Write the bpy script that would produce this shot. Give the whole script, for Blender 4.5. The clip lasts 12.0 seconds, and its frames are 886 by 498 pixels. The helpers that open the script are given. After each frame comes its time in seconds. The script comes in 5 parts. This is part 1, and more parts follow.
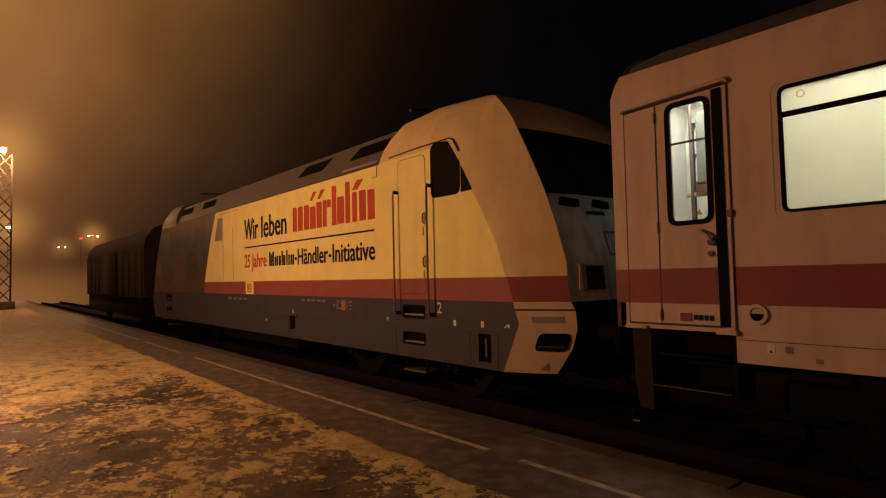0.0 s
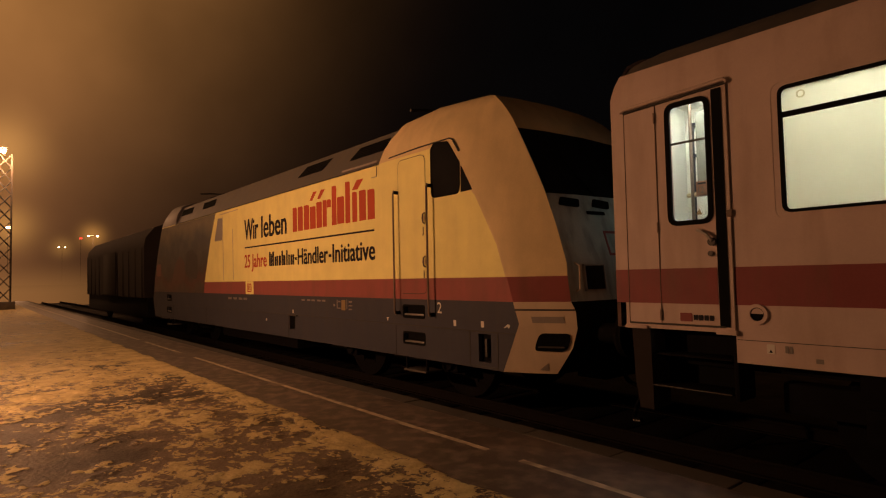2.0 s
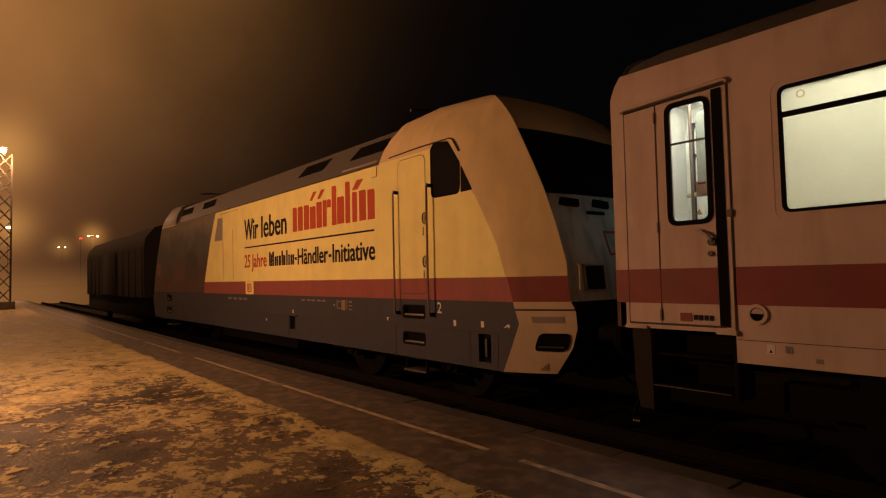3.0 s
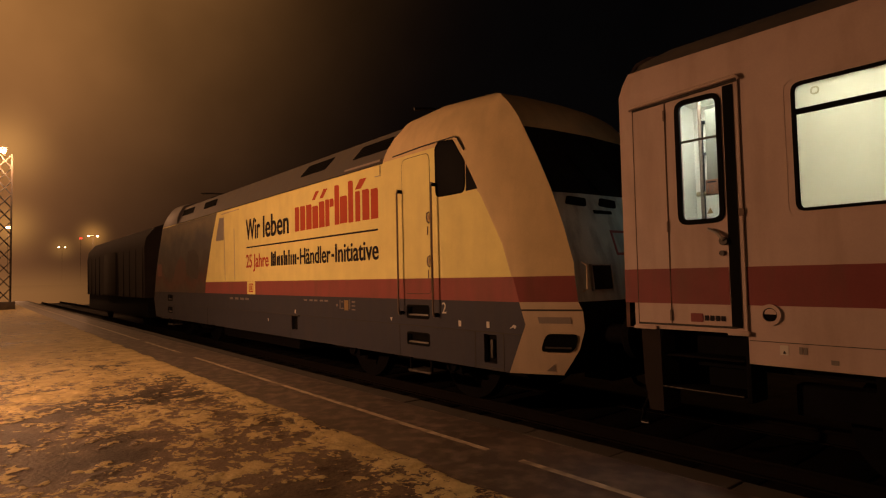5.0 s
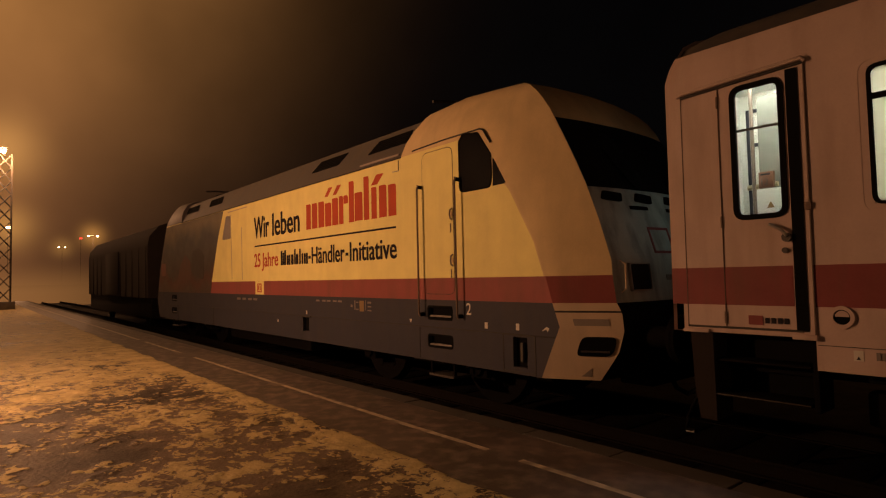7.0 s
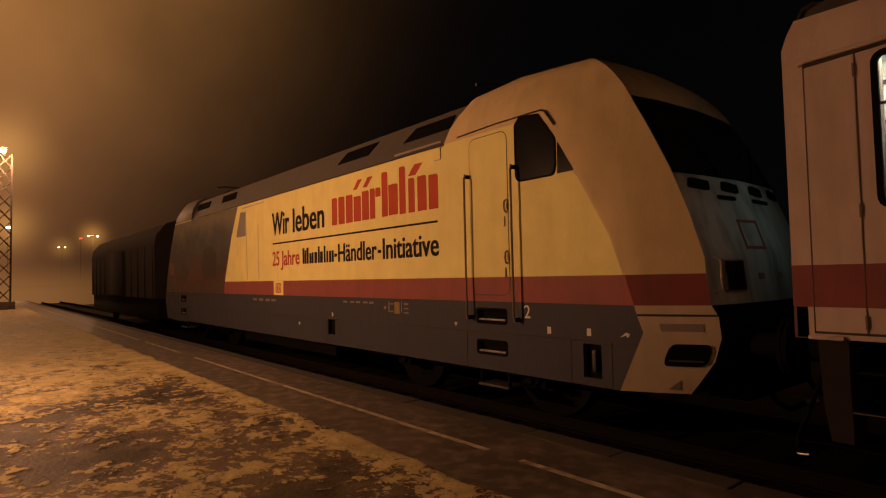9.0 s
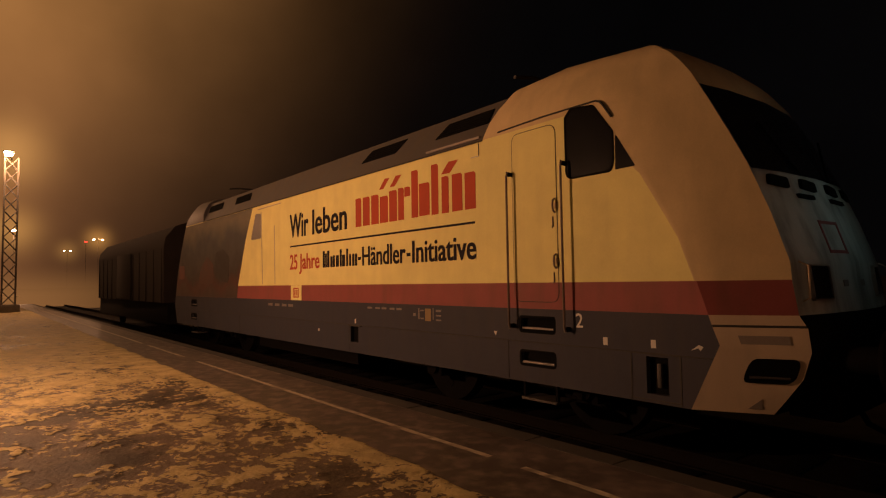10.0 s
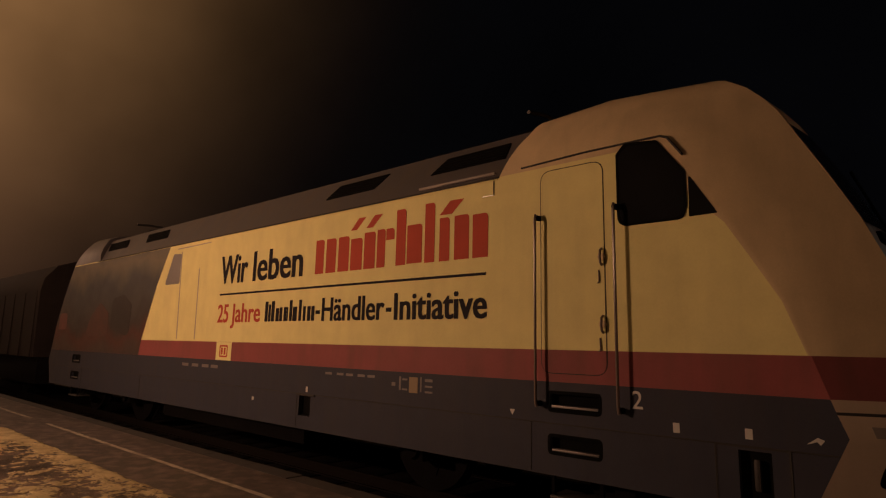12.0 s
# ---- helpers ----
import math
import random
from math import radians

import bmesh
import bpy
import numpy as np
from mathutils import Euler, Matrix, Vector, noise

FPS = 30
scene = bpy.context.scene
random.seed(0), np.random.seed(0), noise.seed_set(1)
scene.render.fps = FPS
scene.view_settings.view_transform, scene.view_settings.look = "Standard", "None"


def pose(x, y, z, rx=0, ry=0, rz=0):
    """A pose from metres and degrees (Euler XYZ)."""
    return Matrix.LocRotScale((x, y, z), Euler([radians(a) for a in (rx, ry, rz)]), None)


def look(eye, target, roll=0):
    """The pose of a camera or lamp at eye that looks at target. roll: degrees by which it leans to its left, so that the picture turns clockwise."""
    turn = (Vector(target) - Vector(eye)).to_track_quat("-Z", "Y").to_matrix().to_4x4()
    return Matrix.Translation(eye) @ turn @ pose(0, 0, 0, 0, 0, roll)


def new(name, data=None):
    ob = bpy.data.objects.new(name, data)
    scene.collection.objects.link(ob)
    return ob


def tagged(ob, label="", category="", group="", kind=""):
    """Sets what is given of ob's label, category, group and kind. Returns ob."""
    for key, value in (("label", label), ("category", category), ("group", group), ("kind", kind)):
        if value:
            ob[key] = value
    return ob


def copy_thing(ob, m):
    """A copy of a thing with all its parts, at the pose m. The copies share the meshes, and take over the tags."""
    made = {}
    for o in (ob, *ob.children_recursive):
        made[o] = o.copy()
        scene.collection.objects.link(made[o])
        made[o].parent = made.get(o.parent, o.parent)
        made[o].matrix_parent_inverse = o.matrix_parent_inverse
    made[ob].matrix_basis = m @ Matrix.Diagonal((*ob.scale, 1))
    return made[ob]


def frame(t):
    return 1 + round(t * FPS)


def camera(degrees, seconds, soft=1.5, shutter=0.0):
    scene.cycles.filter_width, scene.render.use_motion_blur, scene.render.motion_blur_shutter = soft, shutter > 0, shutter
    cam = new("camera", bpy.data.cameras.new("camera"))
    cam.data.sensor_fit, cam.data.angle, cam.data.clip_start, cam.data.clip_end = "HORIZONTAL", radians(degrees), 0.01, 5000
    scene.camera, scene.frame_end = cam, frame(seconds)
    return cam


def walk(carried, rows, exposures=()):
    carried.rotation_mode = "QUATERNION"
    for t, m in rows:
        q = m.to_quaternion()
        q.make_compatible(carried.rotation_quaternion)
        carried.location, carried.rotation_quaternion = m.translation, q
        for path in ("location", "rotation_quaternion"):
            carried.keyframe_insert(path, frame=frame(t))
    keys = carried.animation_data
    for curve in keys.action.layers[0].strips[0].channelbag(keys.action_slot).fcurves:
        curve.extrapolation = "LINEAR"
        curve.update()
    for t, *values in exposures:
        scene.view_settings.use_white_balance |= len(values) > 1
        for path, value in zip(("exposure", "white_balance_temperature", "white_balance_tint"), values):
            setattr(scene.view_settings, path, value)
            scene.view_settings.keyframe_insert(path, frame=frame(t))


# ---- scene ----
import collections

# World: x runs along the track, y across it (track centre at 0), z up from the rail head.

# ---------------------------------------------------------------- camera
cam = camera(74.79, 12.0, soft=1.2)
EYE = Vector((0.0, -6.335, 1.72))


def aim(yaw, pitch, roll, sway=(0, 0, 0)):
    a, b = radians(yaw), radians(pitch)
    way = Vector((-math.sin(a) * math.cos(b), math.cos(a) * math.cos(b), math.sin(b)))
    eye = EYE + Vector(sway)
    return look(eye, eye + way, roll)


walk(cam, [
    (0.0, aim(50.717, 2.642, -1.253)),
    (9.1, aim(50.717, 2.642, -1.253)),
    (9.5, aim(50.760, 2.944, -1.043, (-0.002, 0.002, -0.002))),
    (10.0, aim(51.068, 3.229, -0.859, (-0.004, 0.006, -0.004))),
    (10.5, aim(49.989, 4.291, -0.858, (-0.006, 0.013, -0.006))),
    (11.0, aim(46.778, 6.500, 0.475, (-0.010, 0.022, -0.012))),
    (11.5, aim(43.999, 8.638, 1.037, (-0.025, 0.040, -0.017))),
    (12.0, aim(41.193, 9.497, 1.277, (-0.030, 0.075, -0.018))),
], exposures=[(0, 0.0, 6300, 10), (9.5, 0.0, 6200, 10), (10.5, 0.0, 5650, 7), (11.2, 0.0, 5200, 5), (12, -0.12, 4950, 4)])

# ---------------------------------------------------------------- night sky: fog lit by the platform lamps
SODIUM = (1.0, 0.457, 0.207)
world = bpy.data.worlds.new("foggy_night")
scene.world = world
world.use_nodes = True
wt = world.node_tree
wt.nodes.clear()


def glow_lobe(way, power, colour):
    """A soft bright patch of fog towards a lamp."""
    tc = wt.nodes.new("ShaderNodeTexCoord")
    nrm = wt.nodes.new("ShaderNodeVectorMath")
    nrm.operation = "NORMALIZE"
    wt.links.new(tc.outputs["Generated"], nrm.inputs[0])
    dot = wt.nodes.new("ShaderNodeVectorMath")
    dot.operation = "DOT_PRODUCT"
    dot.inputs[1].default_value = Vector(way).normalized()
    wt.links.new(nrm.outputs[0], dot.inputs[0])
    top = wt.nodes.new("ShaderNodeMath")
    top.operation = "MAXIMUM"
    top.inputs[1].default_value = 0.0
    wt.links.new(dot.outputs["Value"], top.inputs[0])
    pw = wt.nodes.new("ShaderNodeMath")
    pw.operation = "POWER"
    pw.inputs[1].default_value = power
    wt.links.new(top.outputs[0], pw.inputs[0])
    mul = wt.nodes.new("ShaderNodeVectorMath")
    mul.operation = "SCALE"
    mul.inputs[0].default_value = colour
    wt.links.new(pw.outputs[0], mul.inputs["Scale"])
    return mul.outputs[0]


def add_up(sockets):
    total = sockets[0]
    for s in sockets[1:]:
        n = wt.nodes.new("ShaderNodeVectorMath")
        n.operation = "ADD"
        wt.links.new(total, n.inputs[0])
        wt.links.new(s, n.inputs[1])
        total = n.outputs[0]
    return total


base_sky = wt.nodes.new("ShaderNodeCombineXYZ")
for k, v in enumerate((0.0015, 0.0012, 0.0012)):
    base_sky.inputs[k].default_value = v
sky_sum = add_up([
    base_sky.outputs[0],
    glow_lobe((-1, -0.15, 0.62), 17, (0.53, 0.216, 0.052)),
    glow_lobe((-1, -0.22, 0.62), 70, (0.22, 0.10, 0.02)),
    glow_lobe((-1, -0.08, 0.24), 18, (0.040, 0.0140, 0.0075)),
    glow_lobe((-1, 0.0, 0.17), 190, (0.034, 0.0125, 0.0045)),
    glow_lobe((-1, -0.03, 0.03), 100, (0.120, 0.044, 0.014)),
    glow_lobe((-1, 0.142, 0.071), 9000, (0.35, 0.15, 0.03)),
    glow_lobe((-1, 0.031, 0.19), 1100, (0.27, 0.13, 0.03)),
    glow_lobe((-1, 0.041, 0.081), 2500, (0.25, 0.12, 0.025)),
    glow_lobe((-1, 0.104, 0.053), 12000, (0.16, 0.075, 0.016)),
])
bgn = wt.nodes.new("ShaderNodeBackground")
fog_tc = wt.nodes.new("ShaderNodeTexCoord")
fog_noise = wt.nodes.new("ShaderNodeTexNoise")
fog_noise.inputs["Scale"].default_value, fog_noise.inputs["Detail"].default_value = 4.0, 4
wt.links.new(fog_tc.outputs["Generated"], fog_noise.inputs["Vector"])
fog_range = wt.nodes.new("ShaderNodeMapRange")
fog_range.inputs["From Min"].default_value, fog_range.inputs["From Max"].default_value = 0.25, 0.75
fog_range.inputs["To Min"].default_value, fog_range.inputs["To Max"].default_value = 0.72, 1.25
wt.links.new(fog_noise.outputs["Fac"], fog_range.inputs["Value"])
fog_mul = wt.nodes.new("ShaderNodeVectorMath")
fog_mul.operation = "SCALE"
wt.links.new(sky_sum, fog_mul.inputs[0])
wt.links.new(fog_range.outputs[0], fog_mul.inputs["Scale"])
wt.links.new(fog_mul.outputs[0], bgn.inputs["Color"])
bgn.inputs["Strength"].default_value = 1.0
wout = wt.nodes.new("ShaderNodeOutputWorld")
wt.links.new(bgn.outputs[0], wout.inputs["Surface"])


def platform_lamp_light(x, y, z, watts, size=0.25):
    data = bpy.data.lights.new("lamp_light", "POINT")
    data.energy, data.color, data.shadow_soft_size = watts, SODIUM, size
    ob = new("lamp_light", data)
    ob.location = (x, y, z)
    return ob


LAMP_NEAR = (-10.1, -9.5, 3.2)
# Added fill behind the camera for nose corner and coach; no lamp known here.
FILL_BEHIND = (9.5, -11.0, 3.9)
LAMP_HIGH = (-22.0, -8.5, 9.3)
LAMP_MAST = (-46.0, -4.9, 10.3)
platform_lamp_light(*LAMP_NEAR, 1700, 0.12)
platform_lamp_light(*FILL_BEHIND, 170, 0.12)
platform_lamp_light(*LAMP_MAST, 2700)
platform_lamp_light(*LAMP_HIGH, 250)
platform_lamp_light(-109.5, -1.9, 9.6, 4000)
platform_lamp_light(-124.0, 11.5, 9.6, 4000)

# ---------------------------------------------------------------- materials


def mat(name, colour, rough=0.5, metal=0.0, vary=0.18, scale=3.0, fine=60.0, bump=0.05, spec=0.5, dirt=None, dirt_amount=0.0):
    """A surface with slow stains, fine grain and a little relief; dirt: colour of streaky grime."""
    m = bpy.data.materials.new(name)
    m.use_nodes = True
    nt = m.node_tree
    b = nt.nodes["Principled BSDF"]
    b.inputs["Roughness"].default_value, b.inputs["Metallic"].default_value = rough, metal
    b.inputs["Specular IOR Level"].default_value = spec
    tc = nt.nodes.new("ShaderNodeTexCoord")
    n1 = nt.nodes.new("ShaderNodeTexNoise")
    n1.inputs["Scale"].default_value, n1.inputs["Detail"].default_value = scale, 5
    n2 = nt.nodes.new("ShaderNodeTexNoise")
    n2.inputs["Scale"].default_value, n2.inputs["Detail"].default_value = fine, 3
    for n in (n1, n2):
        nt.links.new(tc.outputs["Object"], n.inputs["Vector"])
    add = nt.nodes.new("ShaderNodeMath")
    add.operation = "MULTIPLY_ADD"
    add.inputs[1].default_value = 0.35
    nt.links.new(n2.outputs["Fac"], add.inputs[0])
    nt.links.new(n1.outputs["Fac"], add.inputs[2])
    ramp = nt.nodes.new("ShaderNodeMapRange")
    ramp.inputs["From Min"].default_value, ramp.inputs["From Max"].default_value = 0.35, 1.0
    nt.links.new(add.outputs[0], ramp.inputs["Value"])
    mix = nt.nodes.new("ShaderNodeMix")
    mix.data_type = "RGBA"
    mix.inputs["A"].default_value = (*[c * (1 - vary) for c in colour], 1)
    mix.inputs["B"].default_value = (*[min(1, c * (1 + vary)) for c in colour], 1)
    nt.links.new(ramp.outputs[0], mix.inputs["Factor"])
    out = mix.outputs["Result"]
    if dirt:
        mp = nt.nodes.new("ShaderNodeMapping")
        mp.inputs["Scale"].default_value = (2.2, 2.2, 0.35)
        nt.links.new(tc.outputs["Object"], mp.inputs["Vector"])
        n3 = nt.nodes.new("ShaderNodeTexNoise")
        n3.inputs["Scale"].default_value, n3.inputs["Detail"].default_value = 2.4, 7
        nt.links.new(mp.outputs[0], n3.inputs["Vector"])
        r3 = nt.nodes.new("ShaderNodeMapRange")
        r3.inputs["From Min"].default_value, r3.inputs["From Max"].default_value = 0.45, 0.8
        r3.inputs["To Max"].default_value = dirt_amount
        nt.links.new(n3.outputs["Fac"], r3.inputs["Value"])
        mx = nt.nodes.new("ShaderNodeMix")
        mx.data_type = "RGBA"
        mx.inputs["B"].default_value = (*dirt, 1)
        nt.links.new(r3.outputs[0], mx.inputs["Factor"])
        nt.links.new(out, mx.inputs["A"])
        out = mx.outputs["Result"]
    nt.links.new(out, b.inputs["Base Color"])
    rr = nt.nodes.new("ShaderNodeMapRange")
    rr.inputs["To Min"].default_value, rr.inputs["To Max"].default_value = rough * 0.8, min(1, rough * 1.25)
    nt.links.new(n1.outputs["Fac"], rr.inputs["Value"])
    nt.links.new(rr.outputs[0], b.inputs["Roughness"])
    if bump:
        bp = nt.nodes.new("ShaderNodeBump")
        bp.inputs["Strength"].default_value, bp.inputs["Distance"].default_value = bump, 0.01
        nt.links.new(add.outputs[0], bp.inputs["Height"])
        nt.links.new(bp.outputs[0], b.inputs["Normal"])
    return m


def glow(name, colour, strength):
    m = bpy.data.materials.new(name)
    m.use_nodes = True
    b = m.node_tree.nodes["Principled BSDF"]
    b.inputs["Base Color"].default_value = (*colour, 1)
    b.inputs["Emission Color"].default_value = (*colour, 1)
    b.inputs["Emission Strength"].default_value = strength
    return m


GRIME = (0.10, 0.075, 0.05)
M_CREAM = mat("cream_paint", (0.79, 0.715, 0.29), 0.65, spec=0.1, vary=0.08, bump=0.02, dirt=(0.42, 0.33, 0.2), dirt_amount=0.15)
# Cream dulled in colour for the shade on nose corner and cab roof.
M_DIMCREAM = mat("shade_dimmed_cream_paint", (0.66, 0.52, 0.29), 0.6, spec=0.12, vary=0.12, bump=0.03, dirt=(0.36, 0.28, 0.17), dirt_amount=0.3)
M_RED = mat("red_paint", (0.27, 0.078, 0.073), 0.55, spec=0.15, vary=0.12, bump=0.02, dirt=GRIME, dirt_amount=0.35)
M_GREY = mat("grey_paint", (0.044, 0.046, 0.062), 0.6, spec=0.15, vary=0.15, bump=0.03, dirt=(0.060, 0.053, 0.056), dirt_amount=0.5)
M_ROOF = mat("roof_paint", (0.075, 0.068, 0.07), 0.6, vary=0.2, dirt=GRIME, dirt_amount=0.6)
M_WHITE = mat("white_paint", (0.60, 0.48, 0.34), 0.5, spec=0.2, vary=0.08, bump=0.02, dirt=(0.3, 0.26, 0.2), dirt_amount=0.35)
M_COACH = mat("coach_cream_paint", (0.48, 0.375, 0.335), 0.55, spec=0.2, vary=0.09, bump=0.03, dirt=(0.25, 0.17, 0.11), dirt_amount=0.45)
# White front greyed and tinted for the dim cool light there; grime on top.
M_FRONT = mat("grime_and_shade_front_paint", (0.40, 0.44, 0.42), 0.5, vary=0.25, scale=2, dirt=(0.05, 0.045, 0.04), dirt_amount=0.9)
M_COACHRED = mat("coach_red_paint", (0.205, 0.052, 0.052), 0.55, spec=0.2, vary=0.15, bump=0.03, dirt=GRIME, dirt_amount=0.5)
M_COACHROOF = mat("coach_roof_paint", (0.045, 0.04, 0.04), 0.75, vary=0.25, dirt=GRIME, dirt_amount=0.5)
M_DARKCOACH = mat("dark_coach_paint", (0.026, 0.021, 0.020), 0.95, spec=0.08, vary=0.25, dirt=(0.03, 0.024, 0.02), dirt_amount=0.5)
M_BLACK = mat("black_rubber_and_recess_shade", (0.005, 0.005, 0.005), 0.8, spec=0.06, vary=0.2, bump=0.03)
# Grime taken near black so that it carries the shade under the train.
M_UNDER = mat("grime_and_shade_black", (0.006, 0.0055, 0.006), 0.95, spec=0.05, vary=0.4, scale=6, bump=0.2)
M_STEEL = mat("worn_steel", (0.42, 0.40, 0.37), 0.35, metal=0.9, vary=0.2, bump=0.05)
M_RAILTUBE = mat("dark_handrail_paint", (0.16, 0.12, 0.095), 0.3, metal=0.1, vary=0.2, bump=0.02)
M_GLASSDARK = mat("tinted_glass", (0.012, 0.012, 0.013), 0.2, spec=0.06, vary=0.3, scale=2, bump=0.01)
M_TEXTDARK = mat("dark_lettering", (0.02, 0.018, 0.022), 0.65, spec=0.08, vary=0.15, bump=0.0)
M_TEXTRED = mat("red_lettering", (0.45, 0.08, 0.04), 0.65, spec=0.08, vary=0.1, bump=0.0)
M_TEXTLIGHT = mat("pale_lettering", (0.55, 0.53, 0.48), 0.5, vary=0.15, bump=0.0)
M_TEXTGREY = mat("faded_lettering", (0.17, 0.15, 0.135), 0.55, vary=0.2, bump=0.0)
M_BARPALE = mat("faint_marking", (0.27, 0.23, 0.20), 0.55, vary=0.15, bump=0.0)
M_YELLOW = mat("yellow_sticker", (0.25, 0.17, 0.06), 0.5, vary=0.2, bump=0.0)
M_FOLD = mat("rusty_door_seam", (0.13, 0.09, 0.07), 0.8, vary=0.3, scale=9)
M_SEAM = mat("dark_seam", (0.03, 0.026, 0.022), 0.7, vary=0.2)
# Rust colour darkened for the shade beside and under the train.
M_SHADEDRUST = mat("shaded_rust", (0.009, 0.007, 0.006), 0.95, spec=0.05, vary=0.3, scale=9)
M_DULLSTEEL = mat("grimy_steel", (0.06, 0.053, 0.048), 0.6, metal=0.4, vary=0.3)
M_INTERIOR = mat("white_laminate", (0.78, 0.79, 0.74), 0.35, vary=0.04, bump=0.0)
M_ASPHALT = mat("wet_asphalt", (0.075, 0.059, 0.056), 0.55, vary=0.55, scale=1.1, fine=90, bump=0.6, dirt=(0.24, 0.19, 0.165), dirt_amount=0.85)
M_STONE = mat("platform_edge_stone", (0.05, 0.044, 0.04), 0.8, vary=0.3, scale=5, bump=0.3)
# Cinder colour lifted to stand in for the fog over it.
M_CINDER = mat("fog_lightened_cinder", (0.065, 0.055, 0.048), 0.95, spec=0.1, vary=0.5, scale=3, fine=60, bump=0.6)
M_STEP = mat("scuffed_step_steel", (0.2, 0.185, 0.17), 0.5, metal=0.6, vary=0.3, bump=0.05)
# Ballast colour blackened to stand for the train's shade.
M_BALLAST = mat("shade_black_ballast", (0.014, 0.011, 0.010), 0.95, spec=0.05, vary=0.5, scale=18, fine=120, bump=1.0)
M_MAST = mat("rusty_mast_paint", (0.09, 0.075, 0.06), 0.7, vary=0.3, scale=8)
M_CONCRETE = mat("concrete", (0.2, 0.18, 0.16), 0.85, vary=0.25, scale=4, bump=0.3)
M_LINE = mat("worn_line_paint", (0.46, 0.40, 0.31), 0.7, vary=0.45, scale=7, fine=110, bump=0.2, dirt=(0.08, 0.07, 0.06), dirt_amount=0.9)
M_LAMP = glow("sodium_glow", (1.0, 0.62, 0.22), 40)
M_REDLAMP = glow("red_signal_glow", (1.0, 0.04, 0.02), 3)
M_TUBE = glow("fluorescent_glow", (1.0, 0.98, 0.84), 8)
M_VESTLAMP = glow("vestibule_lamp_glow", (1.0, 0.98, 0.80), 21)


def frosted(name, colour):
    m = bpy.data.materials.new(name)
    m.use_nodes = True
    nt = m.node_tree
    b = nt.nodes["Principled BSDF"]
    nt.nodes.remove(b)
    tr = nt.nodes.new("ShaderNodeBsdfTranslucent")
    n = nt.nodes.new("ShaderNodeTexNoise")
    n.inputs["Scale"].default_value = 4
    tc = nt.nodes.new("ShaderNodeTexCoord")
    nt.links.new(tc.outputs["Object"], n.inputs["Vector"])
    mix = nt.nodes.new("ShaderNodeMix")
    mix.data_type = "RGBA"
    mix.inputs["A"].default_value = (*[c * 0.93 for c in colour], 1)
    mix.inputs["B"].default_value = (*colour, 1)
    nt.links.new(n.outputs["Fac"], mix.inputs["Factor"])
    nt.links.new(mix.outputs["Result"], tr.inputs["Color"])
    nt.links.new(tr.outputs[0], nt.nodes["Material Output"].inputs["Surface"])
    return m


def clear_glass(name):
    m = bpy.data.materials.new(name)
    m.use_nodes = True
    nt = m.node_tree
    b = nt.nodes["Principled BSDF"]
    nt.nodes.remove(b)
    tr = nt.nodes.new("ShaderNodeBsdfTransparent")
    gl = nt.nodes.new("ShaderNodeBsdfGlossy")
    gl.inputs["Roughness"].default_value = 0.03
    fr = nt.nodes.new("ShaderNodeFresnel")
    mx = nt.nodes.new("ShaderNodeMixShader")
    nt.links.new(fr.outputs[0], mx.inputs[0])
    nt.links.new(tr.outputs[0], mx.inputs[1])
    nt.links.new(gl.outputs[0], mx.inputs[2])
    nt.links.new(mx.outputs[0], nt.nodes["Material Output"].inputs["Surface"])
    return m


M_FROSTED = frosted("frosted_window_glass", (0.97, 0.95, 0.83))
M_GLASS = clear_glass("clear_door_glass")


def mural_material():
    """A faded printed picture: hazy sky above, warm and dark shapes below."""
    m = mat("printed_film", (0.2, 0.2, 0.2), 0.5, bump=0.02)
    nt = m.node_tree
    b = nt.nodes["Principled BSDF"]
    tc = nt.nodes.new("ShaderNodeTexCoord")
    n = nt.nodes.new("ShaderNodeTexNoise")
    n.inputs["Scale"].default_value, n.inputs["Detail"].default_value = 1.1, 4
    nt.links.new(tc.outputs["Object"], n.inputs["Vector"])
    sep = nt.nodes.new("ShaderNodeSeparateXYZ")
    nt.links.new(tc.outputs["Object"], sep.inputs[0])
    ma = nt.nodes.new("ShaderNodeMath")
    ma.operation = "MULTIPLY_ADD"
    ma.inputs[1].default_value = 1.3
    nt.links.new(n.outputs["Fac"], ma.inputs[0])
    nt.links.new(sep.outputs["Z"], ma.inputs[2])
    mr = nt.nodes.new("ShaderNodeMapRange")
    mr.inputs["From Min"].default_value, mr.inputs["From Max"].default_value = 1.7, 4.4
    nt.links.new(ma.outputs[0], mr.inputs["Value"])
    cr = nt.nodes.new("ShaderNodeValToRGB")
    stops = [(0.0, (0.030, 0.028, 0.026)), (0.16, (0.066, 0.044, 0.038)), (0.27, (0.082, 0.030, 0.022)), (0.36, (0.042, 0.036, 0.035)),
             (0.48, (0.062, 0.058, 0.056)), (0.66, (0.050, 0.052, 0.056)), (0.84, (0.14, 0.12, 0.075)), (1.0, (0.044, 0.050, 0.058))]
    for pos, col in stops:
        e = cr.color_ramp.elements[0] if pos == 0.0 else (cr.color_ramp.elements[-1] if pos == 1.0 else cr.color_ramp.elements.new(pos))
        e.color = (*col, 1)
    nt.links.new(mr.outputs[0], cr.inputs[0])
    nt.links.new(cr.outputs[0], b.inputs["Base Color"])
    return m


M_MURAL = mural_material()


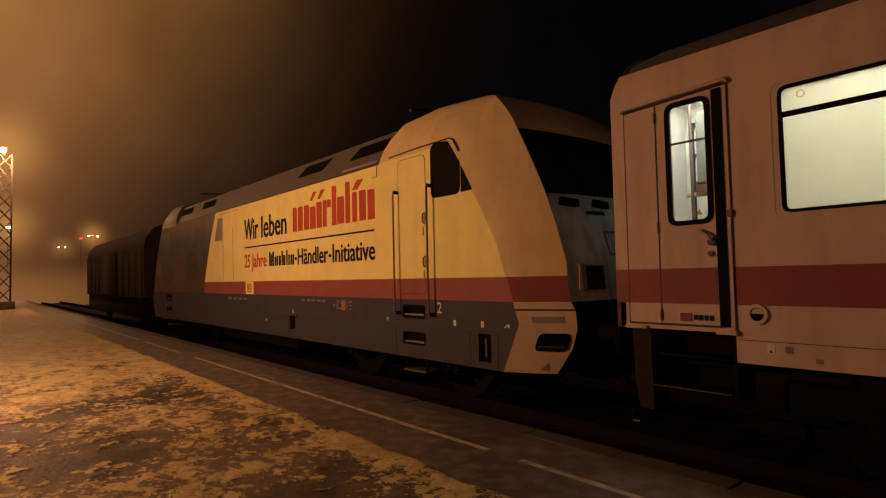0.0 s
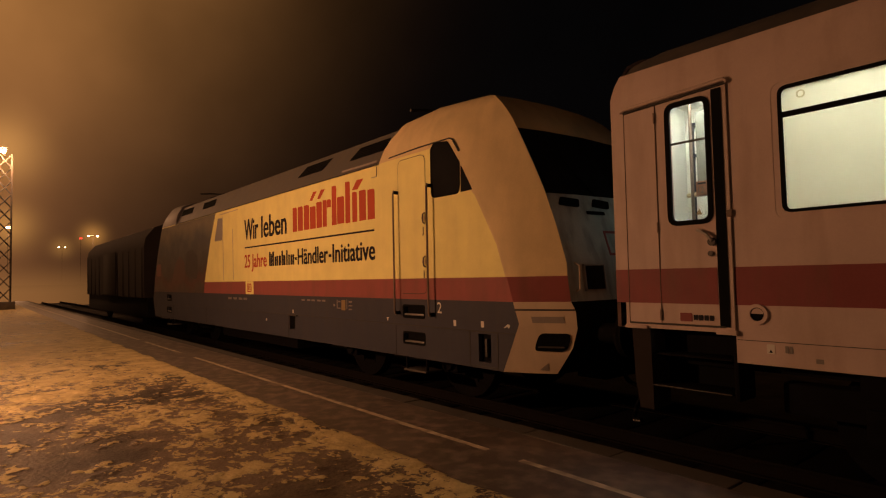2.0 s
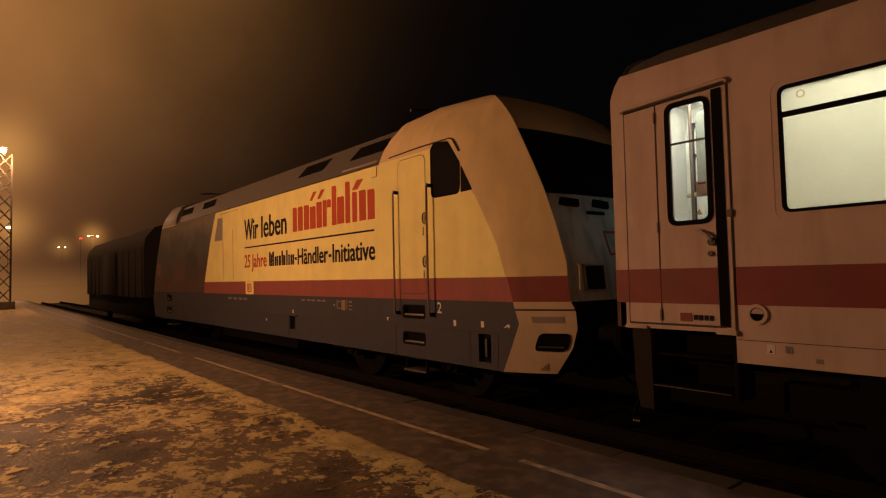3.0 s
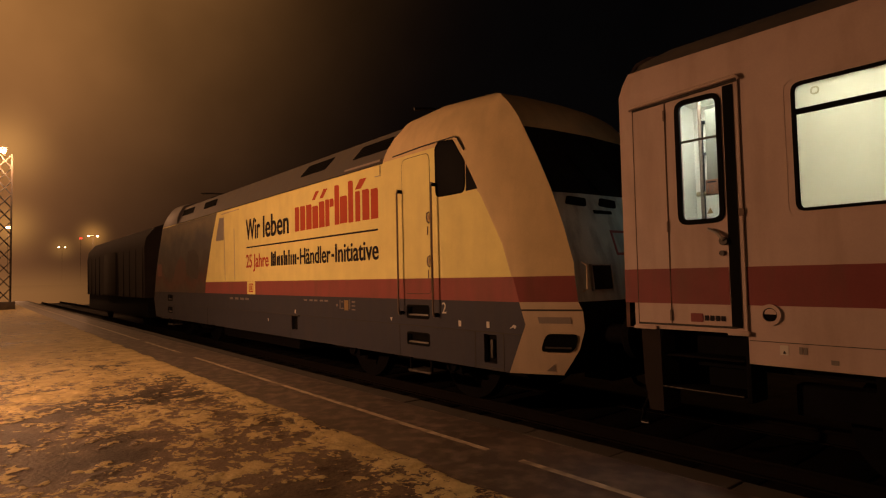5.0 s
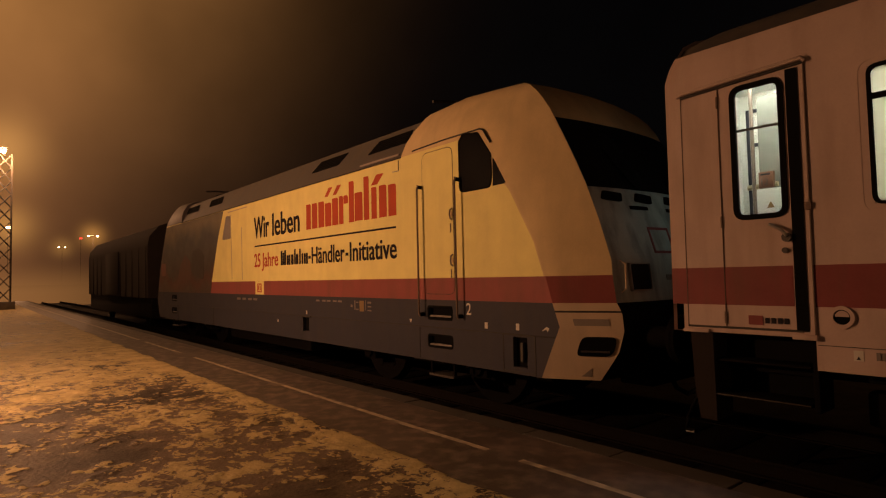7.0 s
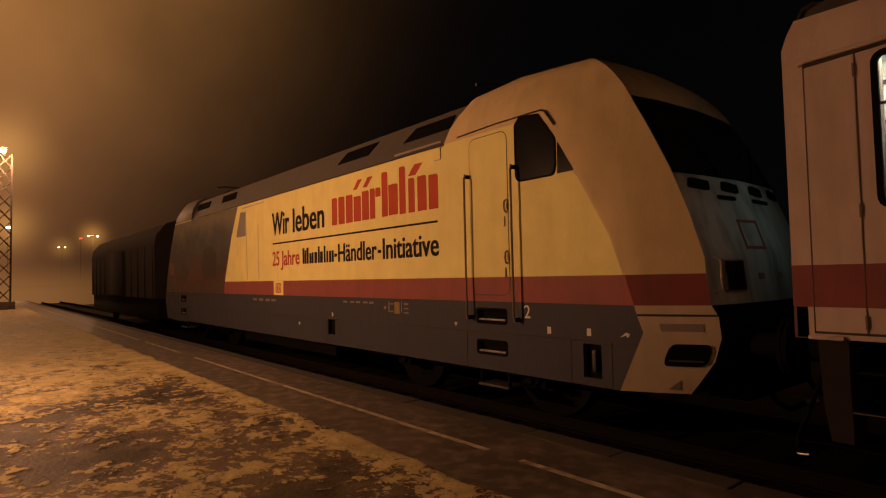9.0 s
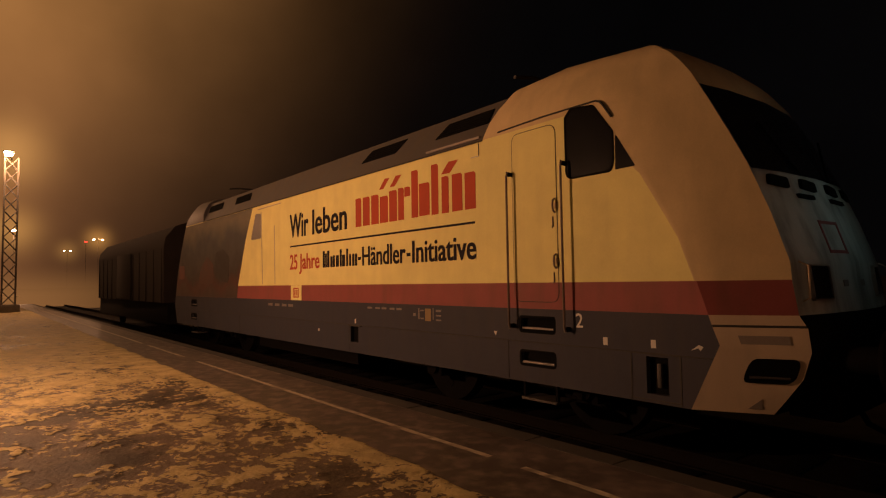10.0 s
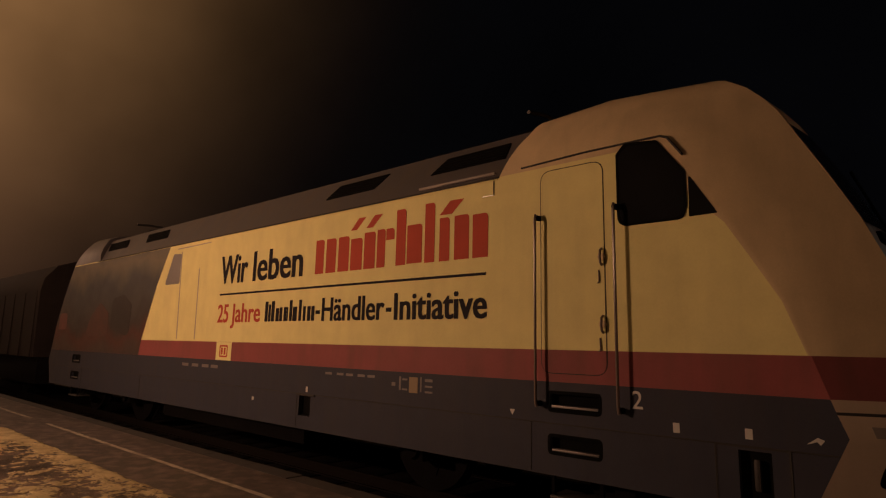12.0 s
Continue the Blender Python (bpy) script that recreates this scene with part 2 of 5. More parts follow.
def fog_bank_material():
    """Backdrop fog with the lamp glow painted in as emission, thinning upwards."""
    m = bpy.data.materials.new("painted_fog_glow")
    m.use_nodes = True
    nt = m.node_tree
    nt.nodes.remove(nt.nodes["Principled BSDF"])
    tc = nt.nodes.new("ShaderNodeTexCoord")
    sep = nt.nodes.new("ShaderNodeSeparateXYZ")
    nt.links.new(tc.outputs["Object"], sep.inputs[0])
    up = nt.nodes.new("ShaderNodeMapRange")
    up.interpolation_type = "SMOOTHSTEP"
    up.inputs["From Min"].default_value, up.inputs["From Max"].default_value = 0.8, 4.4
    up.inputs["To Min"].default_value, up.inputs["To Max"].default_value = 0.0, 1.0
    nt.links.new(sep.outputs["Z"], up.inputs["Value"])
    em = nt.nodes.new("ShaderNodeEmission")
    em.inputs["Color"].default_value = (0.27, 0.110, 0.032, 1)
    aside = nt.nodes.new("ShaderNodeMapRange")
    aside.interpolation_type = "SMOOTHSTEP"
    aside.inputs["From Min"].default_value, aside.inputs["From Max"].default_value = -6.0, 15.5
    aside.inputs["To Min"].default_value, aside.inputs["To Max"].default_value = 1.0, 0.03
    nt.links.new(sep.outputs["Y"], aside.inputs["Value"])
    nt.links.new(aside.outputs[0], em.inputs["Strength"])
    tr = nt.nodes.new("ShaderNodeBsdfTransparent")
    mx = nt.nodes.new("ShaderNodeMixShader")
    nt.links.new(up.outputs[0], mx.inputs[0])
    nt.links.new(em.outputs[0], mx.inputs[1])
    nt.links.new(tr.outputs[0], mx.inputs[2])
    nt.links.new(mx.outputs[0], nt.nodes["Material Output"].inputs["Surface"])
    return m


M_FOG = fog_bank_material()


SNOW_EDGE = -3.36


def snow_material():
    """Trodden snow: angular pale flakes of ice over brown slush, with dark wet places."""
    m = bpy.data.materials.new("trodden_snow")
    m.use_nodes = True
    nt = m.node_tree
    b = nt.nodes["Principled BSDF"]
    b.inputs["Specular IOR Level"].default_value = 0.25
    tc = nt.nodes.new("ShaderNodeTexCoord")

    def math_node(op, a, c, third=None):
        n = nt.nodes.new("ShaderNodeMath")
        n.operation = op
        for k, v in enumerate((a, c, third)):
            if v is None:
                continue
            if isinstance(v, (int, float)):
                n.inputs[k].default_value = v
            else:
                nt.links.new(v, n.inputs[k])
        return n.outputs[0]

    def noise_node(scale, detail, rough=0.55):
        n = nt.nodes.new("ShaderNodeTexNoise")
        n.inputs["Scale"].default_value, n.inputs["Detail"].default_value, n.inputs["Roughness"].default_value = scale, detail, rough
        nt.links.new(tc.outputs["Object"], n.inputs["Vector"])
        return n

    def step(value, lo, hi):
        n = nt.nodes.new("ShaderNodeMapRange")
        n.interpolation_type = "SMOOTHSTEP"
        n.inputs["From Min"].default_value, n.inputs["From Max"].default_value = lo, hi
        nt.links.new(value, n.inputs["Value"])
        return n.outputs[0]

    warp = noise_node(9.0, 4)
    shift = nt.nodes.new("ShaderNodeVectorMath")
    shift.operation = "MULTIPLY_ADD"
    shift.inputs[1].default_value = (0.22, 0.22, 0.0)
    nt.links.new(warp.outputs["Color"], shift.inputs[0])
    nt.links.new(tc.outputs["Object"], shift.inputs[2])

    def flakes(scale):
        v = nt.nodes.new("ShaderNodeTexVoronoi")
        v.voronoi_dimensions = "2D"
        v.inputs["Scale"].default_value = scale
        nt.links.new(shift.outputs[0], v.inputs["Vector"])
        sp = nt.nodes.new("ShaderNodeSeparateColor")
        nt.links.new(v.outputs["Color"], sp.inputs[0])
        return sp.outputs[0]

    sep = nt.nodes.new("ShaderNodeSeparateXYZ")
    nt.links.new(tc.outputs["Object"], sep.inputs[0])
    big, mid, fine = noise_node(0.55, 3), noise_node(2.6, 6, 0.65), noise_node(26, 5)
    chance = math_node("MULTIPLY_ADD", sep.outputs["Z"], 26.0, big.outputs["Fac"])
    chance = math_node("MULTIPLY_ADD", mid.outputs["Fac"], 0.85, chance)
    chance = math_node("MULTIPLY_ADD", step(sep.outputs["Y"], SNOW_EDGE - 0.5, SNOW_EDGE - 0.08), 0.24, chance)
    chance = math_node("ADD", chance, math_node("MULTIPLY", step(math_node("MULTIPLY", sep.outputs["X"], -1.0), 5.0, 13.0), 0.22))
    large = math_node("SUBTRACT", chance, math_node("MULTIPLY_ADD", flakes(8.0), 0.75, -0.02))
    small = math_node("SUBTRACT", chance, math_node("MULTIPLY_ADD", flakes(21.0), 0.75, -0.06))
    tiny = math_node("SUBTRACT", chance, math_node("MULTIPLY_ADD", flakes(52.0), 0.62, 0.10))
    both = math_node("MAXIMUM", math_node("MAXIMUM", large, small), tiny)
    both = math_node("MULTIPLY_ADD", fine.outputs["Fac"], 0.12, both)
    snow = step(both, 1.08, 1.12)
    wet = step(math_node("MULTIPLY_ADD", fine.outputs["Fac"], 0.1, math_node("MULTIPLY_ADD", mid.outputs["Fac"], 0.7, big.outputs["Fac"])), 0.74, 1.02)

    def blend(fac, a, c):
        n = nt.nodes.new("ShaderNodeMix")
        n.data_type = "RGBA"
        nt.links.new(fac, n.inputs["Factor"])
        for key, v in (("A", a), ("B", c)):
            if isinstance(v, tuple):
                n.inputs[key].default_value = (*v, 1)
            else:
                nt.links.new(v, n.inputs[key])
        return n.outputs["Result"]

    grit = noise_node(70, 4, 0.7)
    wet = math_node("MULTIPLY_ADD", math_node("SUBTRACT", grit.outputs["Fac"], 0.5), 1.1, wet)
    slush = blend(wet, (0.038, 0.028, 0.024), (0.155, 0.112, 0.082))
    pale = blend(step(mid.outputs["Fac"], 0.3, 0.7), (0.35, 0.28, 0.135), (0.61, 0.495, 0.24))
    nt.links.new(blend(snow, slush, pale), b.inputs["Base Color"])
    rg = nt.nodes.new("ShaderNodeMapRange")
    rg.inputs["To Min"].default_value, rg.inputs["To Max"].default_value = 0.5, 0.7
    nt.links.new(snow, rg.inputs["Value"])
    nt.links.new(rg.outputs[0], b.inputs["Roughness"])
    bp = nt.nodes.new("ShaderNodeBump")
    bp.inputs["Strength"].default_value, bp.inputs["Distance"].default_value = 0.8, 0.014
    nt.links.new(math_node("MULTIPLY_ADD", snow, 0.6, fine.outputs["Fac"]), bp.inputs["Height"])
    nt.links.new(bp.outputs[0], b.inputs["Normal"])
    return m


M_SNOW = snow_material()

# ---------------------------------------------------------------- building helpers


def link_mesh(name, me, material, parent=None, label="", smooth=True):
    if smooth:
        for p in me.polygons:
            p.use_smooth = True
        me.set_sharp_from_angle(angle=radians(32))
    me.materials.append(material)
    ob = new(name, me)
    if parent:
        ob.parent = parent
    if label:
        ob["label"] = label
    return ob


def part(name, bm, material, parent=None, label="", smooth=True, hull=False):
    bmesh.ops.recalc_face_normals(bm, faces=bm.faces)
    if hull:
        for f in bm.faces:
            c = f.calc_center_median()
            if f.normal.dot(c - Vector((max(-6.5, min(6.5, c.x)), 0, 2.2))) < 0:
                f.normal_flip()
    me = bpy.data.meshes.new(name)
    bm.to_mesh(me)
    bm.free()
    return link_mesh(name, me, material, parent, label, smooth)


def thing(name, label, category, group="", at=(0, 0, 0)):
    ob = new(name)
    ob.empty_display_size = 0.3
    ob.location = at
    return tagged(ob, label, category, group)


def box(bm, x0, x1, y0, y1, z0, z1, bevel=0.0):
    c = ((x0 + x1) / 2, (y0 + y1) / 2, (z0 + z1) / 2)
    made = bmesh.ops.create_cube(bm, size=1, matrix=Matrix.LocRotScale(c, None, (abs(x1 - x0), abs(y1 - y0), abs(z1 - z0))))
    if bevel:
        edges = {e for v in made["verts"] for e in v.link_edges}
        bmesh.ops.bevel(bm, geom=list(edges), offset=bevel, segments=2, affect="EDGES", profile=0.6)
    return bm


def box_part(name, x0, x1, y0, y1, z0, z1, material, parent=None, label="", bevel=0.006):
    return part(name, box(bmesh.new(), x0, x1, y0, y1, z0, z1, bevel), material, parent, label)


def rounded(points, r, n=5):
    """A polygon with its corners rounded by r (one value or one per corner)."""
    out = []
    k = len(points)
    rs = r if isinstance(r, (list, tuple)) else [r] * k
    for i, p in enumerate(points):
        p, a, b = Vector(p), Vector(points[i - 1]), Vector(points[(i + 1) % k])
        if rs[i] <= 0:
            out.append(p)
            continue
        u, v = (a - p).normalized(), (b - p).normalized()
        half = u.angle(v) / 2
        d = min(rs[i] / math.tan(half), (a - p).length * 0.48, (b - p).length * 0.48)
        s, e = p + u * d, p + v * d
        for j in range(n + 1):
            t = j / n
            out.append(s * (1 - t) ** 2 + p * 2 * t * (1 - t) + e * t * t)
    return out


def rect(x0, x1, z0, z1):
    return [(x0, z0), (x1, z0), (x1, z1), (x0, z1)]


def plate(bm, points, y, depth):
    """A polygon in the xz plane whose outer face lies at y (towards -y) and that is depth thick."""
    front = [bm.verts.new((p[0], y, p[1])) for p in points]
    back = [bm.verts.new((p[0], y + depth, p[1])) for p in points]
    bm.faces.new(front)
    bm.faces.new(back[::-1])
    for i in range(len(points)):
        j = (i + 1) % len(points)
        bm.faces.new((front[i], front[j], back[j], back[i]))
    return bm


def plate_part(name, points, y, depth, material, parent, label=""):
    return part(name, plate(bmesh.new(), points, y, depth), material, parent, label)


def ring(bm, outer, inner, y, depth):
    k = len(outer)
    rows = []
    for pts, yy in ((outer, y + depth), (outer, y), (inner, y), (inner, y + depth)):
        rows.append([bm.verts.new((p[0], yy, p[1])) for p in pts])
    for a in range(4):
        r0, r1 = rows[a], rows[(a + 1) % 4]
        for i in range(k):
            j = (i + 1) % k
            bm.faces.new((r0[i], r0[j], r1[j], r1[i]))
    return bm


def frame_part(name, x0, x1, z0, z1, width, r, y, depth, material, parent, label=""):
    outer = rounded(rect(x0, x1, z0, z1), r)
    inner = rounded(rect(x0 + width, x1 - width, z0 + width, z1 - width), max(r - width, 0.01))
    return part(name, ring(bmesh.new(), outer, inner, y, depth), material, parent, label)


def tube_mesh(bm, path, r, sides=8):
    path = [Vector(p) for p in path]
    rows = []
    for i, p in enumerate(path):
        d = (path[min(i + 1, len(path) - 1)] - path[max(i - 1, 0)]).normalized()
        side = d.cross(Vector((0.31, 0.52, 0.79))).normalized()
        up = d.cross(side)
        rows.append([bm.verts.new(p + (side * math.cos(a) + up * math.sin(a)) * r) for a in (2 * math.pi * k / sides for k in range(sides))])
    for a, b in zip(rows, rows[1:]):
        for k in range(sides):
            bm.faces.new((a[k], a[(k + 1) % sides], b[(k + 1) % sides], b[k]))
    bm.faces.new(rows[0])
    bm.faces.new(rows[-1][::-1])
    return bm


def tube_part(name, path, r, material, parent, label="", sides=8):
    return part(name, tube_mesh(bmesh.new(), path, r, sides), material, parent, label)


def disc(bm, c, r, length, axis="y", seg=28):
    turn = {"y": Euler((math.pi / 2, 0, 0)), "x": Euler((0, math.pi / 2, 0)), "z": Euler((0, 0, 0))}[axis]
    bmesh.ops.create_cone(bm, cap_ends=True, segments=seg, radius1=r, radius2=r, depth=length, matrix=Matrix.LocRotScale(c, turn, None))
    return bm


def lettering(name, words, x0, x1, z0, height, y, material, parent, bold=0.0, fat=0.0):
    """A word in the built-in font on a wall that faces -y, stretched to run from x0 to x1, each letter a mesh;
    height: of the tallest stroke; fat: metres by which its upright strokes are widened."""
    cu = bpy.data.curves.new(name, "FONT")
    cu.body, cu.size, cu.extrude, cu.offset, cu.resolution_u = words, 1.0, 0.0, bold, 3
    tmp = bpy.data.objects.new(name, cu)
    scene.collection.objects.link(tmp)
    me = bpy.data.meshes.new_from_object(tmp.evaluated_get(bpy.context.evaluated_depsgraph_get()))
    bpy.data.objects.remove(tmp)
    xs = [v.co.x for v in me.vertices]
    lo, hi = min(xs), max(xs)
    sx, sz = (x1 - x0 - fat) / (hi - lo), height / max(v.co.y for v in me.vertices)
    spots = [(x0 + (v.co.x - lo) * sx, y, z0 + v.co.y * sz) for v in me.vertices]
    # strokes that hang together, then dots joined to the stroke that they stand over
    root = list(range(len(spots)))

    def find(k):
        while root[k] != k:
            k = root[k]
        return k
    for p in me.polygons:
        for v in p.vertices[1:]:
            root[find(v)] = find(p.vertices[0])
    strokes = collections.defaultdict(list)
    for p in me.polygons:
        strokes[find(p.vertices[0])].append(tuple(p.vertices))
    letters = []
    for faces in sorted(strokes.values(), key=lambda fs: -len(fs)):
        across = [spots[v][0] for p in faces for v in p]
        a, b = min(across), max(across)
        for letter in letters:
            if min(b, letter[1]) - max(a, letter[0]) > 0.5 * min(b - a, letter[1] - letter[0]):
                letter[0], letter[1] = min(a, letter[0]), max(b, letter[1])
                letter[2].extend(faces)
                break
        else:
            letters.append([a, b, list(faces)])
    for a, b, faces in sorted(letters):
        used = sorted({v for p in faces for v in p})
        number = {v: k for k, v in enumerate(used)}
        shape = bpy.data.meshes.new(name)
        verts = [spots[v] for v in used]
        polys = [tuple(number[v] for v in p) for p in faces]
        if fat:
            polys += [tuple(k + len(verts) for k in p) for p in polys]
            verts += [(x + fat, yy - 0.0006, z) for x, yy, z in verts]
        shape.from_pydata(verts, [], polys)
        link_mesh(name, shape, material, parent, smooth=False)


def section_shell(levels, faces_from, faces_to, closed):
    """Joins horizontal outlines (lists of (x, y) at a height) between two point numbers."""
    bm = bmesh.new()
    rows = [[bm.verts.new((x, y, z)) for x, y in pts] for z, pts in levels]
    k = len(rows[0])
    for a, b in zip(rows, rows[1:]):
        for i in range(faces_from, faces_to):
            j = (i + 1) % k
            if not closed and i + 1 >= k:
                continue
            bm.faces.new((a[i], a[j], b[j], b[i]))
    loose = [v for v in bm.verts if not v.link_faces]
    bmesh.ops.delete(bm, geom=loose, context="VERTS")
    return bm, rows

# ---------------------------------------------------------------- ground, track, platform
PLATFORM = 0.15
EDGE_Y, LINE_Y, SNOW_Y = -1.86, -2.72, -3.36


def wall_with_holes(bm, x0, x1, z0, z1, holes, y, depth):
    """A wall facing -y with rectangular openings (x0, x1, z0, z1) that go depth deep."""
    xs = sorted({x0, x1, *[v for h in holes for v in h[:2]]})
    zs = sorted({z0, z1, *[v for h in holes for v in h[2:]]})
    for a, b in zip(xs, xs[1:]):
        for c, d in zip(zs, zs[1:]):
            mx, mz = (a + b) / 2, (c + d) / 2
            if any(h[0] < mx < h[1] and h[2] < mz < h[3] for h in holes):
                continue
            bm.faces.new([bm.verts.new(p) for p in ((a, y, c), (b, y, c), (b, y, d), (a, y, d))])
    for a, b, c, d in holes:
        o = [(a, c), (b, c), (b, d), (a, d)]
        for (p, q), (r, s) in zip(o, o[1:] + o[:1]):
            bm.faces.new([bm.verts.new(v) for v in ((p, y, q), (r, y, s), (r, y + depth, s), (p, y + depth, q))])
    bmesh.ops.remove_doubles(bm, verts=bm.verts, dist=1e-5)
    return bm


def build_ground():
    bm = bmesh.new()
    n = 40
    ring_r = [0, 30, 80, 200, 600, 2000]
    rows = []
    for r in ring_r[1:]:
        rows.append([bm.verts.new((r * math.cos(2 * math.pi * k / n) - 20, r * math.sin(2 * math.pi * k / n), -0.42)) for k in range(n)])
    c = bm.verts.new((-20, 0, -0.42))
    for k in range(n):
        bm.faces.new((c, rows[0][k], rows[0][(k + 1) % n]))
        for a, b in zip(rows, rows[1:]):
            bm.faces.new((a[k], b[k], b[(k + 1) % n], a[(k + 1) % n]))
    tagged(part("ground", bm, M_CINDER, smooth=False), "dark cinder ground, lightened in colour for fog", "ground", kind="structure")
    # ballast bed with sloping shoulders
    bm = bmesh.new()
    prof = [(-1.85, -0.40), (-1.5, -0.17), (1.6, -0.17), (2.4, -0.42)]
    xs = [-200 + 2 * k for k in range(121)]
    rows = [[bm.verts.new((x, y, z + 0.02 * noise.noise((x * 3, y * 3, 0)))) for y, z in prof] for x in xs]
    for a, b in zip(rows, rows[1:]):
        for k in range(3):
            bm.faces.new((a[k], b[k], b[k + 1], a[k + 1]))
    tagged(part("ballast_bed", bm, M_BALLAST), "ballast with the train's shade put into its colour", "ballast", kind="structure")
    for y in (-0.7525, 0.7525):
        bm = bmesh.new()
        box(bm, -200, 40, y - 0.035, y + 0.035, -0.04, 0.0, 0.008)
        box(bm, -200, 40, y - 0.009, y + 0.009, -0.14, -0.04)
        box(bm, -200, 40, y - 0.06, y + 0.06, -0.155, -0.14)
        tagged(part("rail", bm, M_SHADEDRUST), "worn steel running rail on sleepers", "rail", "rails of the track", kind="structure")
    bm = box(bmesh.new(), -0.13, 0.13, -1.3, 1.3, -0.30, -0.156, 0.015)
    first = part("sleeper", bm, M_UNDER)
    tagged(first, "dark wooden railway sleeper under the rails", "sleeper", "sleepers of the track", kind="structure")
    first.location.x = -30
    for k in range(1, 58):
        copy_thing(first, pose(-30 + 0.6 * k, 0, 0))


def build_platform():
    bm = bmesh.new()
    xs = [-170 + 5 * k for k in range(41)]
    for a, b in zip(xs, xs[1:]):
        bm.faces.new([bm.verts.new(p) for p in ((a, -16, PLATFORM), (b, -16, PLATFORM), (b, EDGE_Y - 0.25, PLATFORM), (a, EDGE_Y - 0.25, PLATFORM))])
        bm.faces.new([bm.verts.new(p) for p in ((a, -16, PLATFORM), (b, -16, PLATFORM), (b, -16, -0.42), (a, -16, -0.42))])
    bmesh.ops.remove_doubles(bm, verts=bm.verts, dist=1e-4)
    top = tagged(part("platform", bm, M_ASPHALT, smooth=False), "wet asphalt platform with patches of frost", "platform", kind="structure")
    # edge stones
    stone = box(bmesh.new(), 0.004, 0.996, EDGE_Y - 0.25, EDGE_Y, -0.42, PLATFORM, 0.012)
    me = bpy.data.meshes.new("edge_stone")
    stone.to_mesh(me)
    stone.free()
    me.materials.append(M_STONE)
    for k in range(130):
        ob = new("edge_stone", me)
        ob.parent = top
        ob.location = (-110 + k, random.uniform(-0.006, 0.006), random.uniform(-0.004, 0.004))
    # safety line, worn through in places
    for a, b in ((-60, -17.6), (-16.9, -13.6), (-12.6, -3.85), (-3.45, 14)):
        bm = bmesh.new()
        k = max(2, int((b - a) / 0.12))
        rows = []
        for i in range(k + 1):
            x = a + (b - a) * i / k
            w = 0.034 + 0.012 * noise.noise((x * 5, 3, 1))
            c = LINE_Y + 0.010 * noise.noise((x * 0.9, 1, 4))
            rows.append([bm.verts.new((x, c + s * w, PLATFORM + 0.004)) for s in (-1, 1)])
        for p, q in zip(rows, rows[1:]):
            bm.faces.new((p[0], q[0], q[1], p[1]))
        part("safety_line", bm, M_LINE, top, "worn pale painted safety line", smooth=False)


def crust(x, y):
    """Height of the trodden snow above the platform."""
    d = SNOW_Y + 0.07 * noise.noise((x * 1.3, 7, 0)) + 0.035 * noise.noise((x * 6, 2, 0)) - y
    if d < 0:
        return -0.012
    rim = min(1.0, d / 0.05)
    big = noise.fractal((x * 0.45, y * 0.45, 3.1), 1.0, 2.0, 2)
    mid = noise.fractal((x * 2.6, y * 3.4, 9.7), 0.9, 2.1, 3)
    fine = noise.fractal((x * 8, y * 10, 1.7), 0.9, 2.1, 3)
    v = 0.42 * big + 0.5 * mid + 0.42 * fine - 0.10
    v += 0.55 * max(0.0, 1 - d / 0.55) + 0.5 * max(0.0, min(1.0, (-x - 9) / 8))
    s = max(0.0, min(1.0, v * 4.2 + 0.3))
    s = s * s * (3 - 2 * s)
    return rim * (0.001 + 0.009 * s + 0.003 * max(0, fine)) + 0.004 * (0.5 + big)


def build_snow():
    def sheet(name, x0, x1, y0, y1, step):
        nx, ny = int((x1 - x0) / step), int((y1 - y0) / step)
        verts = [(x0 + (x1 - x0) * i / nx, y0 + (y1 - y0) * j / ny) for i in range(nx + 1) for j in range(ny + 1)]
        verts = [(x, y, crust(x, y)) for x, y in verts]
        faces = [(i * (ny + 1) + j, (i + 1) * (ny + 1) + j, (i + 1) * (ny + 1) + j + 1, i * (ny + 1) + j + 1) for i in range(nx) for j in range(ny)]
        me = bpy.data.meshes.new(name)
        me.from_pydata(verts, [], faces)
        ob = link_mesh(name, me, M_SNOW)
        ob.location.z = PLATFORM
        tagged(ob, "trodden dirty snow and ice on the platform", "snow", kind="stuff")

    sheet("snow", -12, -0.5, -7.6, -3.2, 0.022)
    sheet("snow", -0.5, 14, -15.8, -3.2, 0.12)
    sheet("snow", -12, -0.5, -15.8, -7.6, 0.10)
    sheet("snow", -30, -12, -15.8, -9.6, 0.15)
    sheet("snow", -30, -12, -9.6, -3.2, 0.055)
    sheet("snow", -170, -30, -13, -3.2, 0.3)


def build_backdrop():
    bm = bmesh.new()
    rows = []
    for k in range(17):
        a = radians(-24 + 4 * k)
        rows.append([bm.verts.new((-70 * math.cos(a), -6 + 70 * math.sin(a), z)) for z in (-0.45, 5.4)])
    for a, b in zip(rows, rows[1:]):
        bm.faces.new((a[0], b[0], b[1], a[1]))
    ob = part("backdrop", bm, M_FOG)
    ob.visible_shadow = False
    tagged(ob, "distant fog backdrop, lamp glow painted as emission", "fog", kind="structure")


build_backdrop()
build_ground()
build_platform()
build_snow()

# ---------------------------------------------------------------- electric locomotive
LOCO_X = -13.07
SIDE = 1.475


def at_height(z, pairs):
    return float(np.interp(z, [p[0] for p in pairs], [p[1] for p in pairs]))


